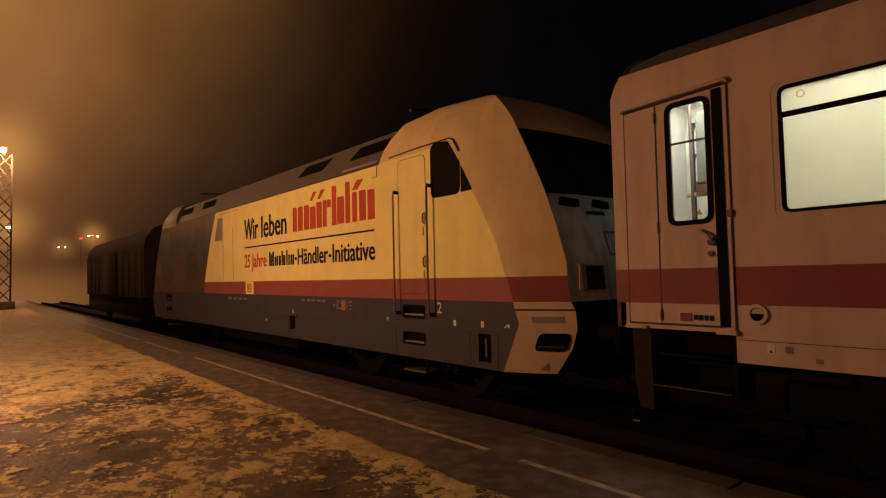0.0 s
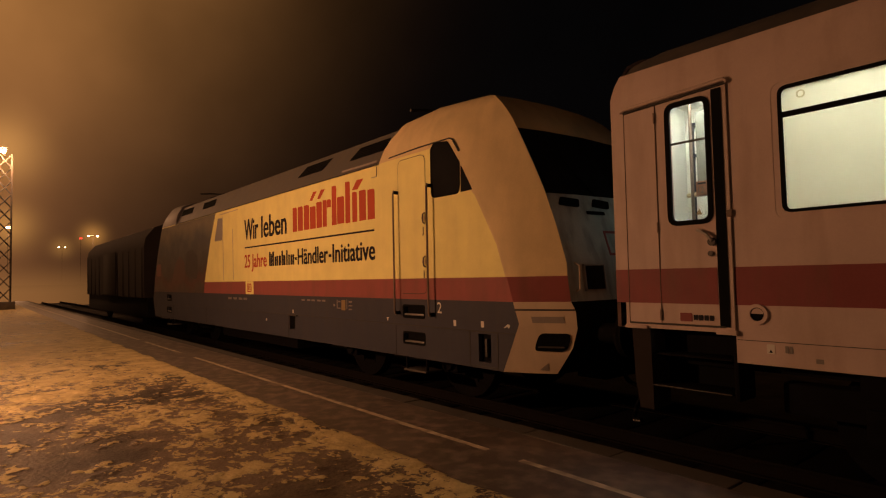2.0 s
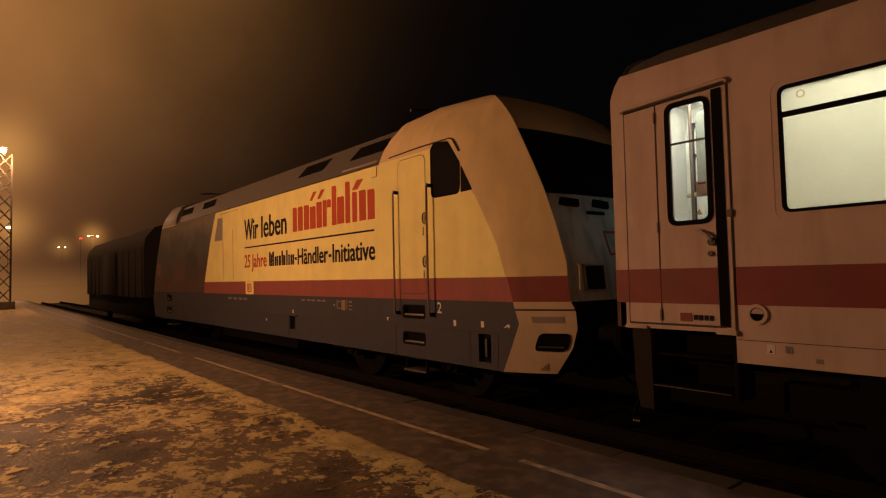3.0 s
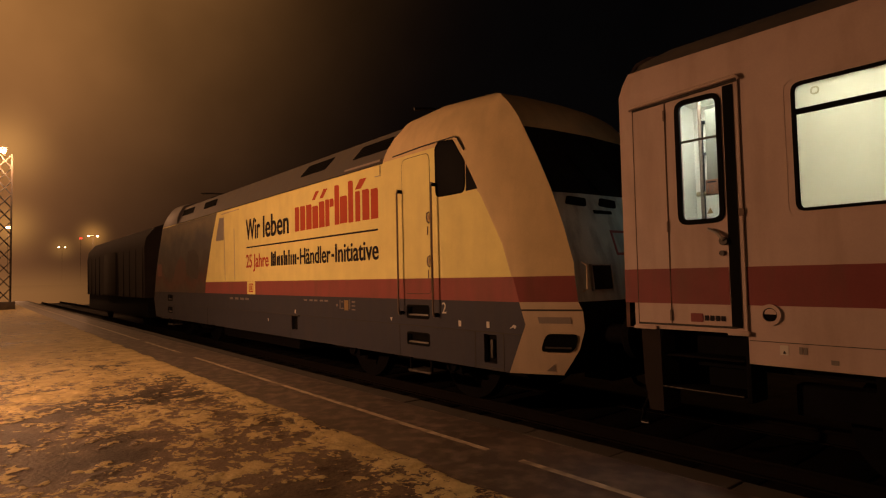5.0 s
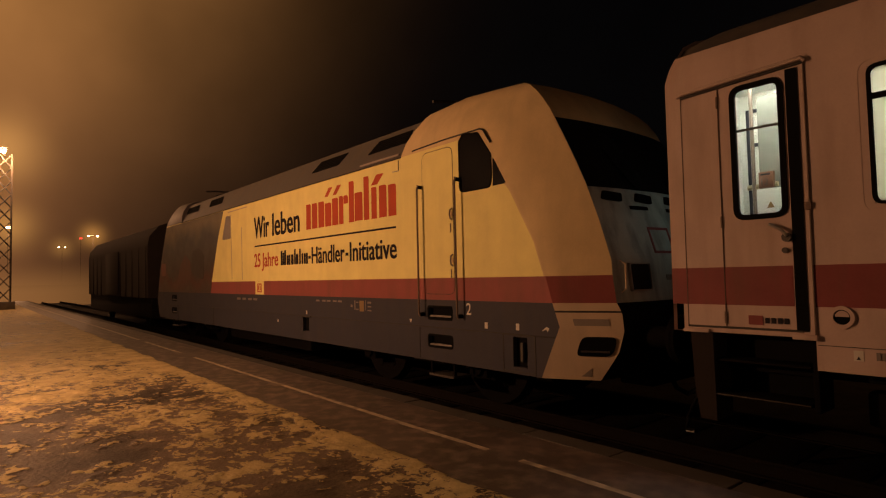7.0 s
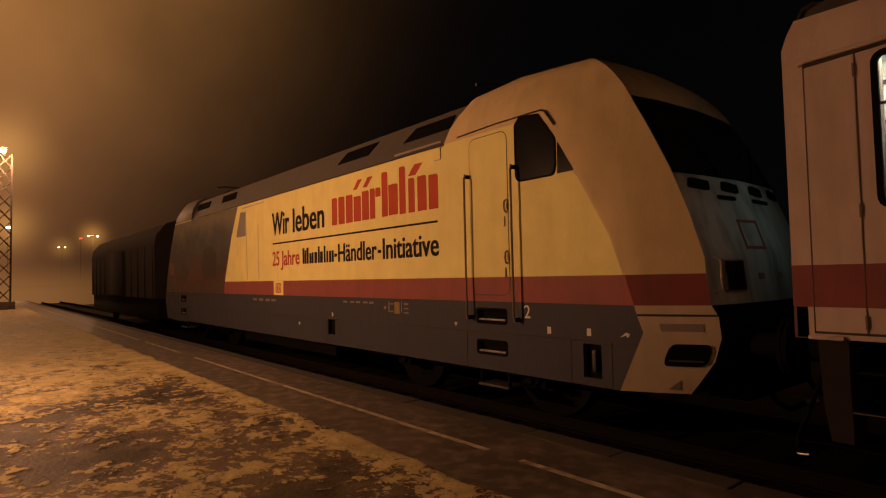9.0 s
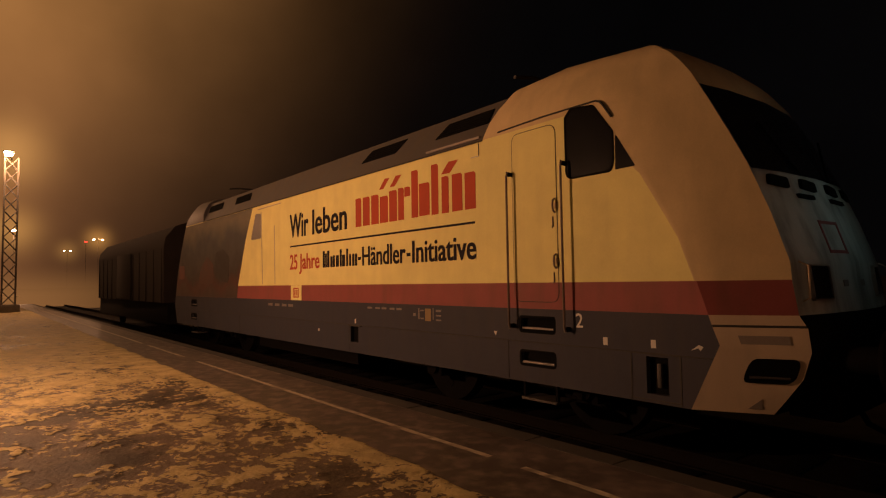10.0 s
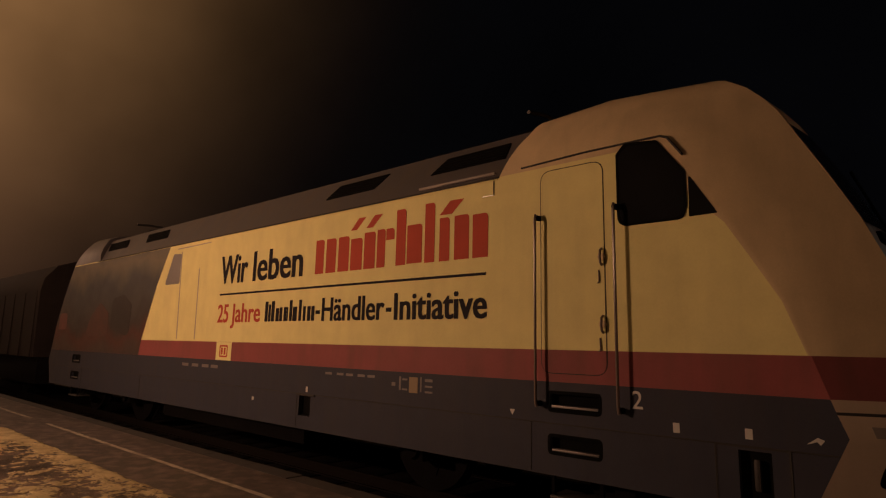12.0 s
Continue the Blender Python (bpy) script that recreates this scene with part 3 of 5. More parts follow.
CREASE = [(0.58, 8.20), (1.15, 8.47), (1.31, 8.41), (1.69, 8.29), (2.08, 8.17), (2.71, 7.84), (3.28, 7.47), (3.46, 7.34), (3.65, 7.18), (3.8, 7.06), (3.92, 6.96), (4.0, 6.88), (4.06, 6.82), (4.1, 6.77), (4.15, 6.65), (4.2, 6.4)]
NOSE = [(0.58, 8.75), (0.71, 8.85), (0.89, 8.98), (1.11, 9.05), (1.3, 9.03), (1.40, 8.97), (1.67, 8.93), (1.84, 8.92), (2.26, 8.79), (2.68, 8.63), (3.1, 8.43), (3.46, 8.24), (3.65, 8.14), (3.8, 8.03), (3.92, 7.92), (4.0, 7.82), (4.06, 7.74), (4.1, 7.65), (4.15, 7.48), (4.2, 7.1)]
HALF = [(3.46, 1.475), (3.55, 1.47), (3.65, 1.455), (3.8, 1.40), (3.92, 1.335), (4.0, 1.29), (4.06, 1.24), (4.1, 1.185), (4.15, 1.08), (4.2, 0.85)]
HALF_BACK = [(3.46, 1.475), (3.55, 1.47), (3.65, 1.45), (3.8, 1.385), (3.92, 1.30), (4.0, 1.25), (4.06, 1.18), (4.1, 1.1), (4.15, 0.98), (4.2, 0.72)]
FRONT = [(0.58, 1.17), (3.46, 1.14), (3.65, 1.14), (3.8, 1.13), (3.92, 1.11), (4.0, 1.08), (4.06, 1.05), (4.1, 1.01), (4.15, 0.92), (4.2, 0.68)]


def soft_strip(z):
    """Length of the side wall that turns softly into the nose, longer towards the roof."""
    return at_height(z, [(1.69, 0.02), (2.7, 0.06), (3.46, 0.32)])


def nose_outline(z, sign=1, out=0.0):
    xc, xf, hw, yf = at_height(z, CREASE), at_height(z, NOSE), at_height(z, HALF), at_height(z, FRONT)
    xf += out
    pts = [(xc, -hw), (xc + 0.5 * (xf - xc), -hw + 0.47 * (hw - yf)), (xf, -yf), (xf + 0.07, -0.62 * yf), (xf + 0.11, 0), (xf + 0.07, 0.62 * yf), (xf, yf), (xc + 0.5 * (xf - xc), hw - 0.47 * (hw - yf)), (xc, hw)]
    return [(sign * x, y) for x, y in pts]


def chamfer_point(u, z, out):
    """A point on the slanting nose corner: u runs from the crease (0) to the front edge (1)."""
    o = [Vector((x, y, z)) for x, y in nose_outline(z)[:3]]
    a, b, t = (o[0], o[1], u * 2) if u < 0.5 else (o[1], o[2], u * 2 - 1)
    d = (b - a).normalized()
    return a.lerp(b, t) + Vector((d.y, -d.x, 0)) * out


def chamfer_plate(name, points, out, material, parent, label=""):
    bm = bmesh.new()
    front = [bm.verts.new(chamfer_point(u, z, out)) for u, z in points]
    back = [bm.verts.new(chamfer_point(u, z, -0.01)) for u, z in points]
    bm.faces.new(front)
    for i in range(len(points)):
        j = (i + 1) % len(points)
        bm.faces.new((front[i], front[j], back[j], back[i]))
    return part(name, bm, material, parent, label)


def front_plate(name, points, out, material, parent, sign, label=""):
    """A plate that follows the nose front; points are (y, z)."""
    def place(y, z, o):
        pts = nose_outline(z)[2:7]
        return (sign * (float(np.interp(y, [p[1] for p in pts], [p[0] for p in pts])) + o), y, z)
    bm = bmesh.new()
    front = [bm.verts.new(place(y, z, out)) for y, z in points]
    back = [bm.verts.new(place(y, z, -0.01)) for y, z in points]
    bm.faces.new(front)
    for i in range(len(points)):
        j = (i + 1) % len(points)
        bm.faces.new((front[i], front[j], back[j], back[i]))
    return part(name, bm, material, parent, label)


def nose_band(name, zs, i0, i1, material, parent, sign, label="", out=0.0):
    bm, _ = section_shell([(z, nose_outline(z, sign, out)) for z in zs], i0, i1, False)
    return part(name, bm, material, parent, label, hull=True)


def side_quad(bm, y, pts):
    bm.faces.new([bm.verts.new((x, y, z)) for x, z in pts])


def handrail(parent, x, z0, z1, y=-SIDE):
    path = [(x, y - 0.01, z1 - 0.03), (x, y - 0.075, z1), (x, y - 0.085, z1 - 0.04), (x, y - 0.085, z0 + 0.04), (x, y - 0.075, z0), (x, y - 0.01, z0 + 0.03)]
    rail = tube_part("handrail", path, 0.0135, M_RAILTUBE, parent, "long dark metal handrail")
    for z in (z1 - 0.02, z0 + 0.02):
        part("bracket", disc(bmesh.new(), (x, y - 0.03, z), 0.026, 0.07, "y", 12), M_BLACK, rail)


def wheelset(parent, x, r, name="wheelset"):
    bm = bmesh.new()
    for y in (-0.75, 0.75):
        disc(bm, (0, y, 0), r, 0.135, "y", 36)
        disc(bm, (0, y * 0.92, 0), r + 0.028, 0.03, "y", 36)
        disc(bm, (0, y * 1.1, 0), 0.12, 0.1, "y", 12)
        for k in range(6):
            a = k * math.pi / 3
            box(bm, math.cos(a) * r * 0.6 - 0.05, math.cos(a) * r * 0.6 + 0.05, y * 1.08 - 0.02, y * 1.08 + 0.03, math.sin(a) * r * 0.6 - 0.05, math.sin(a) * r * 0.6 + 0.05)
    disc(bm, (0, 0, 0), 0.09, 1.5, "y", 12)
    ob = part(name, bm, M_UNDER, parent, "steel wheelset, grime and shade painted near black")
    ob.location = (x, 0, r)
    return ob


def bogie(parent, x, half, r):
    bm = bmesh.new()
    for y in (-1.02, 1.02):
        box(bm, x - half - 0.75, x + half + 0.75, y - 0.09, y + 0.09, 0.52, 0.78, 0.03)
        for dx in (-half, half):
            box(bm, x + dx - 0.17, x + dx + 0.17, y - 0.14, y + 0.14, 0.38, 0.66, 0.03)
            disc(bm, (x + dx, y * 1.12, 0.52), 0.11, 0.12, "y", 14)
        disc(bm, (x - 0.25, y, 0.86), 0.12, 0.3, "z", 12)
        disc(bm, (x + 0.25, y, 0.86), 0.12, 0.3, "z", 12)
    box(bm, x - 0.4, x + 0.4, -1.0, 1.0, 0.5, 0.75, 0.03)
    part("bogie_frame", bm, M_UNDER, parent, "bogie frame, grime and shade painted near black")


def buffer_part(parent, x, sign, y):
    bm = disc(bmesh.new(), (x + sign * 0.2, y, 1.05), 0.11, 0.42, "x", 18)
    b = part("buffer", bm, M_UNDER, parent, "greasy black buffer")
    part("buffer_head", disc(bmesh.new(), (x + sign * 0.44, y, 1.05), 0.24, 0.05, "x", 28), M_UNDER, b)
    return b


def build_locomotive():
    lo = thing("electric_locomotive", "cream, red and grey electric locomotive with advertising lettering", "locomotive")
    holes = [(6.19, 6.70, 0.77, 0.93), (6.19, 6.70, 1.14, 1.32), (2.35, 2.60, 0.75, 1.01), (7.78, 8.0, 0.66, 1.0)]
    bm = wall_with_holes(bmesh.new(), -8.2, 8.2, 0.58, 1.40, holes + [(-6.70, -6.19, 0.77, 0.93), (-6.70, -6.19, 1.14, 1.32)], -SIDE, 0.16)
    for s in (1, -1):
        side_quad(bm, -SIDE, [(s * 8.2, 0.58)] + [(s * at_height(z, CREASE), z) for z in (0.71, 0.89, 1.0, 1.11, 1.15, 1.23, 1.3, 1.32, 1.40)] + [(s * 8.2, 1.40)])
        side_quad(bm, SIDE, [(s * 8.2, 0.58)] + [(s * at_height(z, CREASE), z) for z in (0.71, 0.89, 1.0, 1.11, 1.15, 1.23, 1.3, 1.32, 1.40)] + [(s * 8.2, 1.40)])
    side_quad(bm, SIDE, rect(-8.2, 8.2, 0.58, 1.40))
    part("lower_side", bm, M_GREY, lo, "dirty dark grey lower side panels", smooth=False, hull=True)
    for a, b, c, d in holes + [(-6.70, -6.19, 0.77, 0.93), (-6.70, -6.19, 1.14, 1.32)]:
        # Backs coloured black for the shade inside the recesses.
        part("recess_shade_back", box(bmesh.new(), a - 0.02, b + 0.02, -SIDE + 0.06, -SIDE + 0.08, c - 0.02, d + 0.02), M_BLACK, lo)
    for s in (1, -1):
        for z in (0.80, 1.18):
            a, b = sorted((s * 6.215, s * 6.675))
            box_part("step", a, b, -SIDE + 0.004, -SIDE + 0.06, z - 0.011, z + 0.011, M_STEP, lo, "worn steel step")
        a, b = sorted((s * 6.19, s * 6.70))
        for z in (0.77, 1.14):
            frame_part("step_frame", a - 0.012, b + 0.012, z - 0.012, z + 0.172 + (0.01 if z > 1 else 0), 0.03, 0.05, -SIDE - 0.004, 0.01, M_BLACK, lo)
        st = part("foot_step", box(bmesh.new(), a, b, -SIDE + 0.0, -SIDE + 0.3, 0.38, 0.41, 0.006), M_DULLSTEEL, lo, "low steel footboard")
        for x in (a + 0.02, b - 0.02):
            part("hanger", box(bmesh.new(), x - 0.015, x + 0.015, -SIDE + 0.03, -SIDE + 0.06, 0.38, 0.62), M_UNDER, st)
    # sides
    bm = bmesh.new()
    for y in (-SIDE, SIDE):
        side_quad(bm, y, [(-at_height(1.4, CREASE), 1.40), (at_height(1.4, CREASE), 1.40), (8.29, 1.69), (-8.29, 1.69)])
    part("red_stripe", bm, M_RED, lo, "broad red stripe", smooth=False, hull=True)
    bm = bmesh.new()
    zs = [1.69, 1.84, 2.08, 2.26, 2.5, 2.71, 3.0, 3.28, 3.46]
    for y in (-SIDE, SIDE):
        for a, b in zip(zs, zs[1:]):
            xa, xb = at_height(a, CREASE) - soft_strip(a), at_height(b, CREASE) - soft_strip(b)
            side_quad(bm, y, [(-xa, a), (xa, a), (xb, b), (-xb, b)])
    part("upper_side", bm, M_CREAM, lo, "cream upper side wall", smooth=False, hull=True)
    # noses
    up = [1.69, 1.84, 2.08, 2.26, 2.5, 2.71, 3.0, 3.28, 3.46]
    for s in (1, -1):
        low = [0.58, 0.71, 0.89, 1.0, 1.11, 1.15, 1.23, 1.3]
        for i0, i1 in ((0, 2), (6, 8)):
            nose_band("bumper", low, i0, i1, M_WHITE if s > 0 else M_GREY, lo, s, "dirty white bumper corner")
            nose_band("bumper_seam", [1.3, 1.32], i0, i1, M_SEAM, lo, s)
            nose_band("bumper_top", [1.32, 1.40], i0, i1, M_WHITE if s > 0 else M_GREY, lo, s)
            nose_band("nose_stripe", [1.40, 1.55, 1.67, 1.69], i0, i1, M_RED, lo, s, "red stripe round the nose corner")
        # Lower front coloured black to hold the shade between the vehicles.
        nose_band("buffer_beam", low + [1.32, 1.40], 2, 6, M_UNDER, lo, s, "lower nose front, painted black for shade")
        nose_band("nose_front", [1.40, 1.55, 1.67, 1.69], 2, 6, M_FRONT, lo, s, "white nose front")
        for side in (1, -1):
            rows = []
            for z in up:
                o = nose_outline(z, s)[:3]
                o = [(o[0][0] - s * soft_strip(z), o[0][1]), (o[0][0] - s * soft_strip(z) * 0.02, o[0][1])] + o[1:]
                rows.append((z, [(x, side * y) for x, y in o]))
            # The near nose turns from the lamp; its shade is in the paint.
            part("nose_shell", section_shell(rows, 0, 3, False)[0], M_DIMCREAM if s > 0 else M_CREAM, lo, "slanting cream nose corner, shade painted into near end", hull=True)
        nose_band("nose_front", up, 2, 6, M_FRONT, lo, s, "white nose front")
        glassy = nose_band("windscreen", [2.66, 2.8, 3.0, 3.2, 3.4, 3.52], 2, 6, M_GLASSDARK, lo, s, "wide dark windscreen", out=0.008)
        tube_part("wiper", [(s * (at_height(2.68, NOSE) + 0.12), -0.35, 2.66), (s * (at_height(3.1, NOSE) + 0.12), -0.75, 3.15)], 0.012, M_BLACK, glassy)
        tube_part("wiper", [(s * (at_height(2.68, NOSE) + 0.12), 0.35, 2.66), (s * (at_height(3.1, NOSE) + 0.12), 0.75, 3.15)], 0.012, M_BLACK, glassy)
        levels = [3.46, 3.52, 3.58, 3.65, 3.73, 3.8, 3.86, 3.92, 3.96, 4.0, 4.03, 4.06, 4.08, 4.1, 4.125, 4.15, 4.175, 4.2]
        rows = []
        for z in levels:
            xb = at_height(z, [(3.46, 5.62), (4.0, 5.93), (4.2, 6.03)])
            o = nose_outline(z)
            rows.append((z, [(s * x, y) for x, y in [(xb, -at_height(z, HALF_BACK))] + o + [(xb, at_height(z, HALF_BACK))]]))
        bm, vr = section_shell(rows, 0, 11, True)
        bm.faces.new(vr[-1])
        part("cab_roof", bm, M_DIMCREAM if s > 0 else M_ROOF, lo, "rounded cab roof", hull=True)
        # front details
        for y in (-0.77, 0.77):
            h = front_plate("headlight", rounded(rect(y - 0.15, y + 0.15, 1.53, 1.80), 0.02), 0.02, M_GLASSDARK, lo, s, "dark square headlamp cluster")
            for a in ((y - 0.165, y - 0.148, 1.515, 1.815), (y + 0.148, y + 0.165, 1.515, 1.815), (y - 0.165, y + 0.165, 1.515, 1.53), (y - 0.165, y + 0.165, 1.80, 1.815)):
                front_plate("headlight_frame", rect(*a), 0.03, M_STEEL, h, s)
            yy = 1.06 if y > 0 else -1.06
            xx = s * (at_height(1.67, NOSE) + 0.02)
            tube_part("grab_rail", [(xx, yy, 1.50), (xx + s * 0.07, yy, 1.54), (xx + s * 0.07, yy, 1.80), (xx, yy, 1.84)], 0.009, M_WHITE, lo)
        for a in ((-0.42, -0.39, 1.95, 2.19), (-0.06, -0.03, 1.95, 2.19), (-0.42, -0.03, 1.92, 1.95), (-0.42, -0.03, 2.19, 2.22)):
            front_plate("emblem_bar", rect(*a), 0.006, M_RED, lo, s)
        for y in (-0.85, -0.3, 0.3, 0.85):
            front_plate("wiper_cover", rounded([(y - 0.17, 2.52), (y + 0.12, 2.5), (y + 0.16, 2.6), (y - 0.1, 2.62)], 0.02), 0.03, M_BLACK, lo, s)
        front_plate("number_bar", rect(-0.28, 0.28, 1.62, 1.68), 0.006, M_TEXTGREY, lo, s)
        front_plate("front_handle", rect(0.12, 0.5, 2.42, 2.46), 0.03, M_BLACK, lo, s)
        front_plate("front_handle", rect(-0.6, -0.3, 2.42, 2.46), 0.03, M_BLACK, lo, s)
        for y in (-0.875, 0.875):
            buffer_part(lo, s * 9.08, s, y)
        bm = box(bmesh.new(), s * 8.7, s * 9.1, -0.75, 0.75, 0.5, 1.2, 0.02)
        part("coupler_box", bm, M_UNDER, lo, "black coupling pocket")
        bm = tube_mesh(bmesh.new(), [(s * 9.05, 0, 1.04), (s * 9.4, 0, 1.04), (s * 9.52, 0, 1.09), (s * 9.5, 0, 1.16)], 0.04)
        part("draw_hook", bm, M_UNDER, lo)
        for y in (-0.5, 0.45):
            hose = tube_part("brake_hose", [(s * 8.95, y, 0.74), (s * 9.12, y, 0.66), (s * 9.22, y, 0.48), (s * 9.32, y * 0.9, 0.42), (s * 9.45, y * 0.85, 0.5)], 0.026, M_BLACK, lo, "black rubber brake hose")
            tube_part("hose_coupling", [(s * 9.45, y * 0.85, 0.5), (s * 9.55, y * 0.85, 0.55)], 0.035, M_STEEL, hose)
    # middle roof
    prof = [(-1.475, 3.46), (-1.45, 3.5), (-1.17, 4.0), (-1.0, 4.05), (0, 4.09), (1.0, 4.05), (1.17, 4.0), (1.45, 3.5), (1.475, 3.46)]
    bm = bmesh.new()
    rows = [[bm.verts.new((x, y, z)) for y, z in prof] for x in (-5.9, -3.0, 0, 3.0, 5.9)]
    for a, b in zip(rows, rows[1:]):
        for k in range(len(prof) - 1):
            bm.faces.new((a[k], b[k], b[k + 1], a[k + 1]))
    part("machine_roof", bm, M_ROOF, lo, "dirty grey sloping machine-room roof", hull=True)
    tube_part("roof_seam", [(-5.7, -SIDE - 0.004, 3.455), (5.62, -SIDE - 0.004, 3.455)], 0.010, M_SEAM, lo)
    for x0, x1 in ((4.52, 5.60), (2.52, 3.52), (-3.52, -2.52), (-5.60, -4.52)):
        bm = bmesh.new()
        sh = 0.18 if x0 > 0 else -0.18
        quad = [(x0, 3.70), (x1, 3.70), (x1 + (0 if x0 > 4 else sh), 3.90), (x0 + sh, 3.90)]

        def slope(x, z, out):
            y = -1.45 + (z - 3.5) * 0.56
            return (x, y - 0.87 * out, z + 0.49 * out)
        f = [bm.verts.new(slope(x, z, 0.012)) for x, z in quad]
        b = [bm.verts.new(slope(x, z, -0.01)) for x, z in quad]
        bm.faces.new(f)
        for k in range(4):
            bm.faces.new((f[k], f[(k + 1) % 4], b[(k + 1) % 4], b[k]))
        g = part("air_grille", bm, M_BLACK, lo, "black air intake grille in the roof slope")
        for k in range(5):
            z = 3.725 + 0.038 * k
            o = sh * (z - 3.7) / 0.2
            tube_part("slat", [slope(x0 + o + 0.02, z, 0.016), slope(x1 + (0 if x0 > 4 else o) - 0.02, z, 0.016)], 0.008, M_UNDER, g, sides=5)
    part("roof_ledge", box(bmesh.new(), 4.45, 5.55, -1.47, -1.40, 3.50, 3.53, 0.008), M_BARPALE, lo, "pale ledge along the roof foot")
    tube_part("panel_seam", [(5.55, -SIDE - 0.002, 3.45), (5.55, -SIDE - 0.002, 3.28)], 0.007, M_SEAM, lo, sides=5)
    tube_part("panel_seam", [(5.40, -SIDE - 0.002, 3.275), (5.55, -SIDE - 0.002, 3.275)], 0.007, M_STEEL, lo, sides=5)
    tube_part("wall_top_bead", [(-1.0, -SIDE - 0.006, 3.435), (5.6, -SIDE - 0.006, 3.435)], 0.007, M_CREAM, lo, sides=6)
    # folded pantographs
    for s in (1, -1):
        p = part("pantograph", tube_mesh(bmesh.new(), [(s * 5.5, -0.5, 4.30), (s * 3.9, -0.1, 4.36), (s * 5.6, 0, 4.42)], 0.03), M_UNDER, lo, "folded roof pantograph")
        tube_part("contact_strip", [(s * 5.55, -0.8, 4.42), (s * 5.6, -0.5, 4.46), (s * 5.6, 0.5, 4.46), (s * 5.55, 0.8, 4.42)], 0.025, M_DULLSTEEL, p)
        for y in (-0.55, 0.55):
            for x in (4.0, 5.5):
                part("insulator", disc(bmesh.new(), (s * x, y, 4.17), 0.06, 0.2, "z", 12), M_UNDER, p)
    # printed picture over the far half
    left = [(-at_height(z, CREASE) + 0.01, z) for z in (3.44, 3.28, 2.71, 2.08, 1.69, 1.402)]
    plate_part("picture_film", left + [(-3.0, 1.402), (-2.93, 1.69), (-2.45, 2.75), (-2.02, 3.44)], -SIDE - 0.003, 0.002, M_MURAL, lo, "faded printed picture on film")
    plate_part("printed_shape", rounded([(-4.6, 1.9), (-3.6, 1.75), (-3.55, 2.4), (-4.0, 2.62), (-4.6, 2.55)], 0.15), -SIDE - 0.006, 0.002, mat("printed_shadow", (0.032, 0.028, 0.028), 0.5, vary=0.3, scale=4), lo)
    plate_part("printed_shape", rounded([(-6.1, 1.75), (-4.7, 1.75), (-4.75, 2.25), (-5.3, 2.5), (-5.8, 2.2)], 0.2), -SIDE - 0.006, 0.002, mat("printed_red", (0.085, 0.042, 0.034), 0.5, vary=0.5, scale=4), lo)
    plate_part("printed_shape", rounded([(-8.0, 1.9), (-7.4, 1.9), (-7.45, 2.3), (-7.95, 2.3)], 0.1), -SIDE - 0.006, 0.002, mat("printed_pink", (0.17, 0.07, 0.06), 0.5, vary=0.4, scale=5), lo)
    # printed second cab
    M_PRINT = mat("printed_grey", (0.22, 0.2, 0.19), 0.45, vary=0.25)
    M_PRINTLINE = mat("printed_line", (0.40, 0.35, 0.26), 0.5)
    plate_part("printed_window", rounded([(-2.12, 2.72), (-1.52, 2.72), (-1.53, 3.27), (-1.84, 3.29)], 0.05), -SIDE - 0.003, 0.002, M_PRINT, lo)
    for pts in ([(-1.44, 1.72), (-1.41, 1.72), (-1.50, 3.3), (-1.53, 3.3)], [(-0.77, 1.72), (-0.74, 1.72), (-0.78, 2.95), (-0.81, 2.95)], [(-1.7, 3.36), (-0.45, 3.37), (-0.45, 3.39), (-1.7, 3.38)]):
        plate_part("printed_line", pts, -SIDE - 0.003, 0.002, M_PRINTLINE, lo)
    # cab door, windows
    frame_part("cab_door_seam", 6.113, 6.777, 1.473, 3.417, 0.008, 0.12, -SIDE - 0.002, 0.004, M_SEAM, lo)
    d = plate_part("cab_door", rounded([(6.122, 1.692), (6.768, 1.692), (6.768, 3.408), (6.122, 3.408)], [0, 0, 0.11, 0.11]), -SIDE - 0.005, 0.004, M_CREAM, lo, "cream cab door")
    plate_part("door_stripe", rounded(rect(6.122, 6.768, 1.482, 1.690), [0.11, 0.11, 0, 0]), -SIDE - 0.005, 0.004, M_RED, d, "red stripe across the door foot")
    for z in (2.52, 1.92):
        h = tube_part("door_handle", [(6.745, -SIDE - 0.004, z - 0.075), (6.745, -SIDE - 0.035, z - 0.055), (6.745, -SIDE - 0.045, z), (6.745, -SIDE - 0.035, z + 0.055), (6.745, -SIDE - 0.004, z + 0.075)], 0.011, M_RAILTUBE, d, "dark steel bow handle")
        part("handle_rose", disc(bmesh.new(), (6.742, -SIDE - 0.008, z), 0.035, 0.008, "y", 16), M_DIMCREAM, h)
        tube_part("latch_lever", [(6.715, -SIDE - 0.008, z - 0.12), (6.722, -SIDE - 0.014, z - 0.22), (6.705, -SIDE - 0.010, z - 0.235)], 0.007, M_RAILTUBE, d, sides=6)
    for x in (6.10, 6.90):
        handrail(lo, x, 1.18, 2.97)
    win = [(6.92, 2.79), (7.46, 2.79), (7.485, 2.90), (7.485, 3.17), (7.27, 3.47), (7.0, 3.5), (6.92, 3.42)]
    w = plate_part("cab_window", rounded(win, [0.1, 0.08, 0.02, 0.05, 0.05, 0.05, 0.05]), -SIDE - 0.006, 0.005, M_GLASSDARK, lo, "dark side window of the cab")
    cen = Vector((7.2, 3.1))
    o = rounded([tuple(cen + (Vector(p) - cen) * 1.06) for p in win], [0.1, 0.08, 0.02, 0.05, 0.05, 0.05, 0.05])
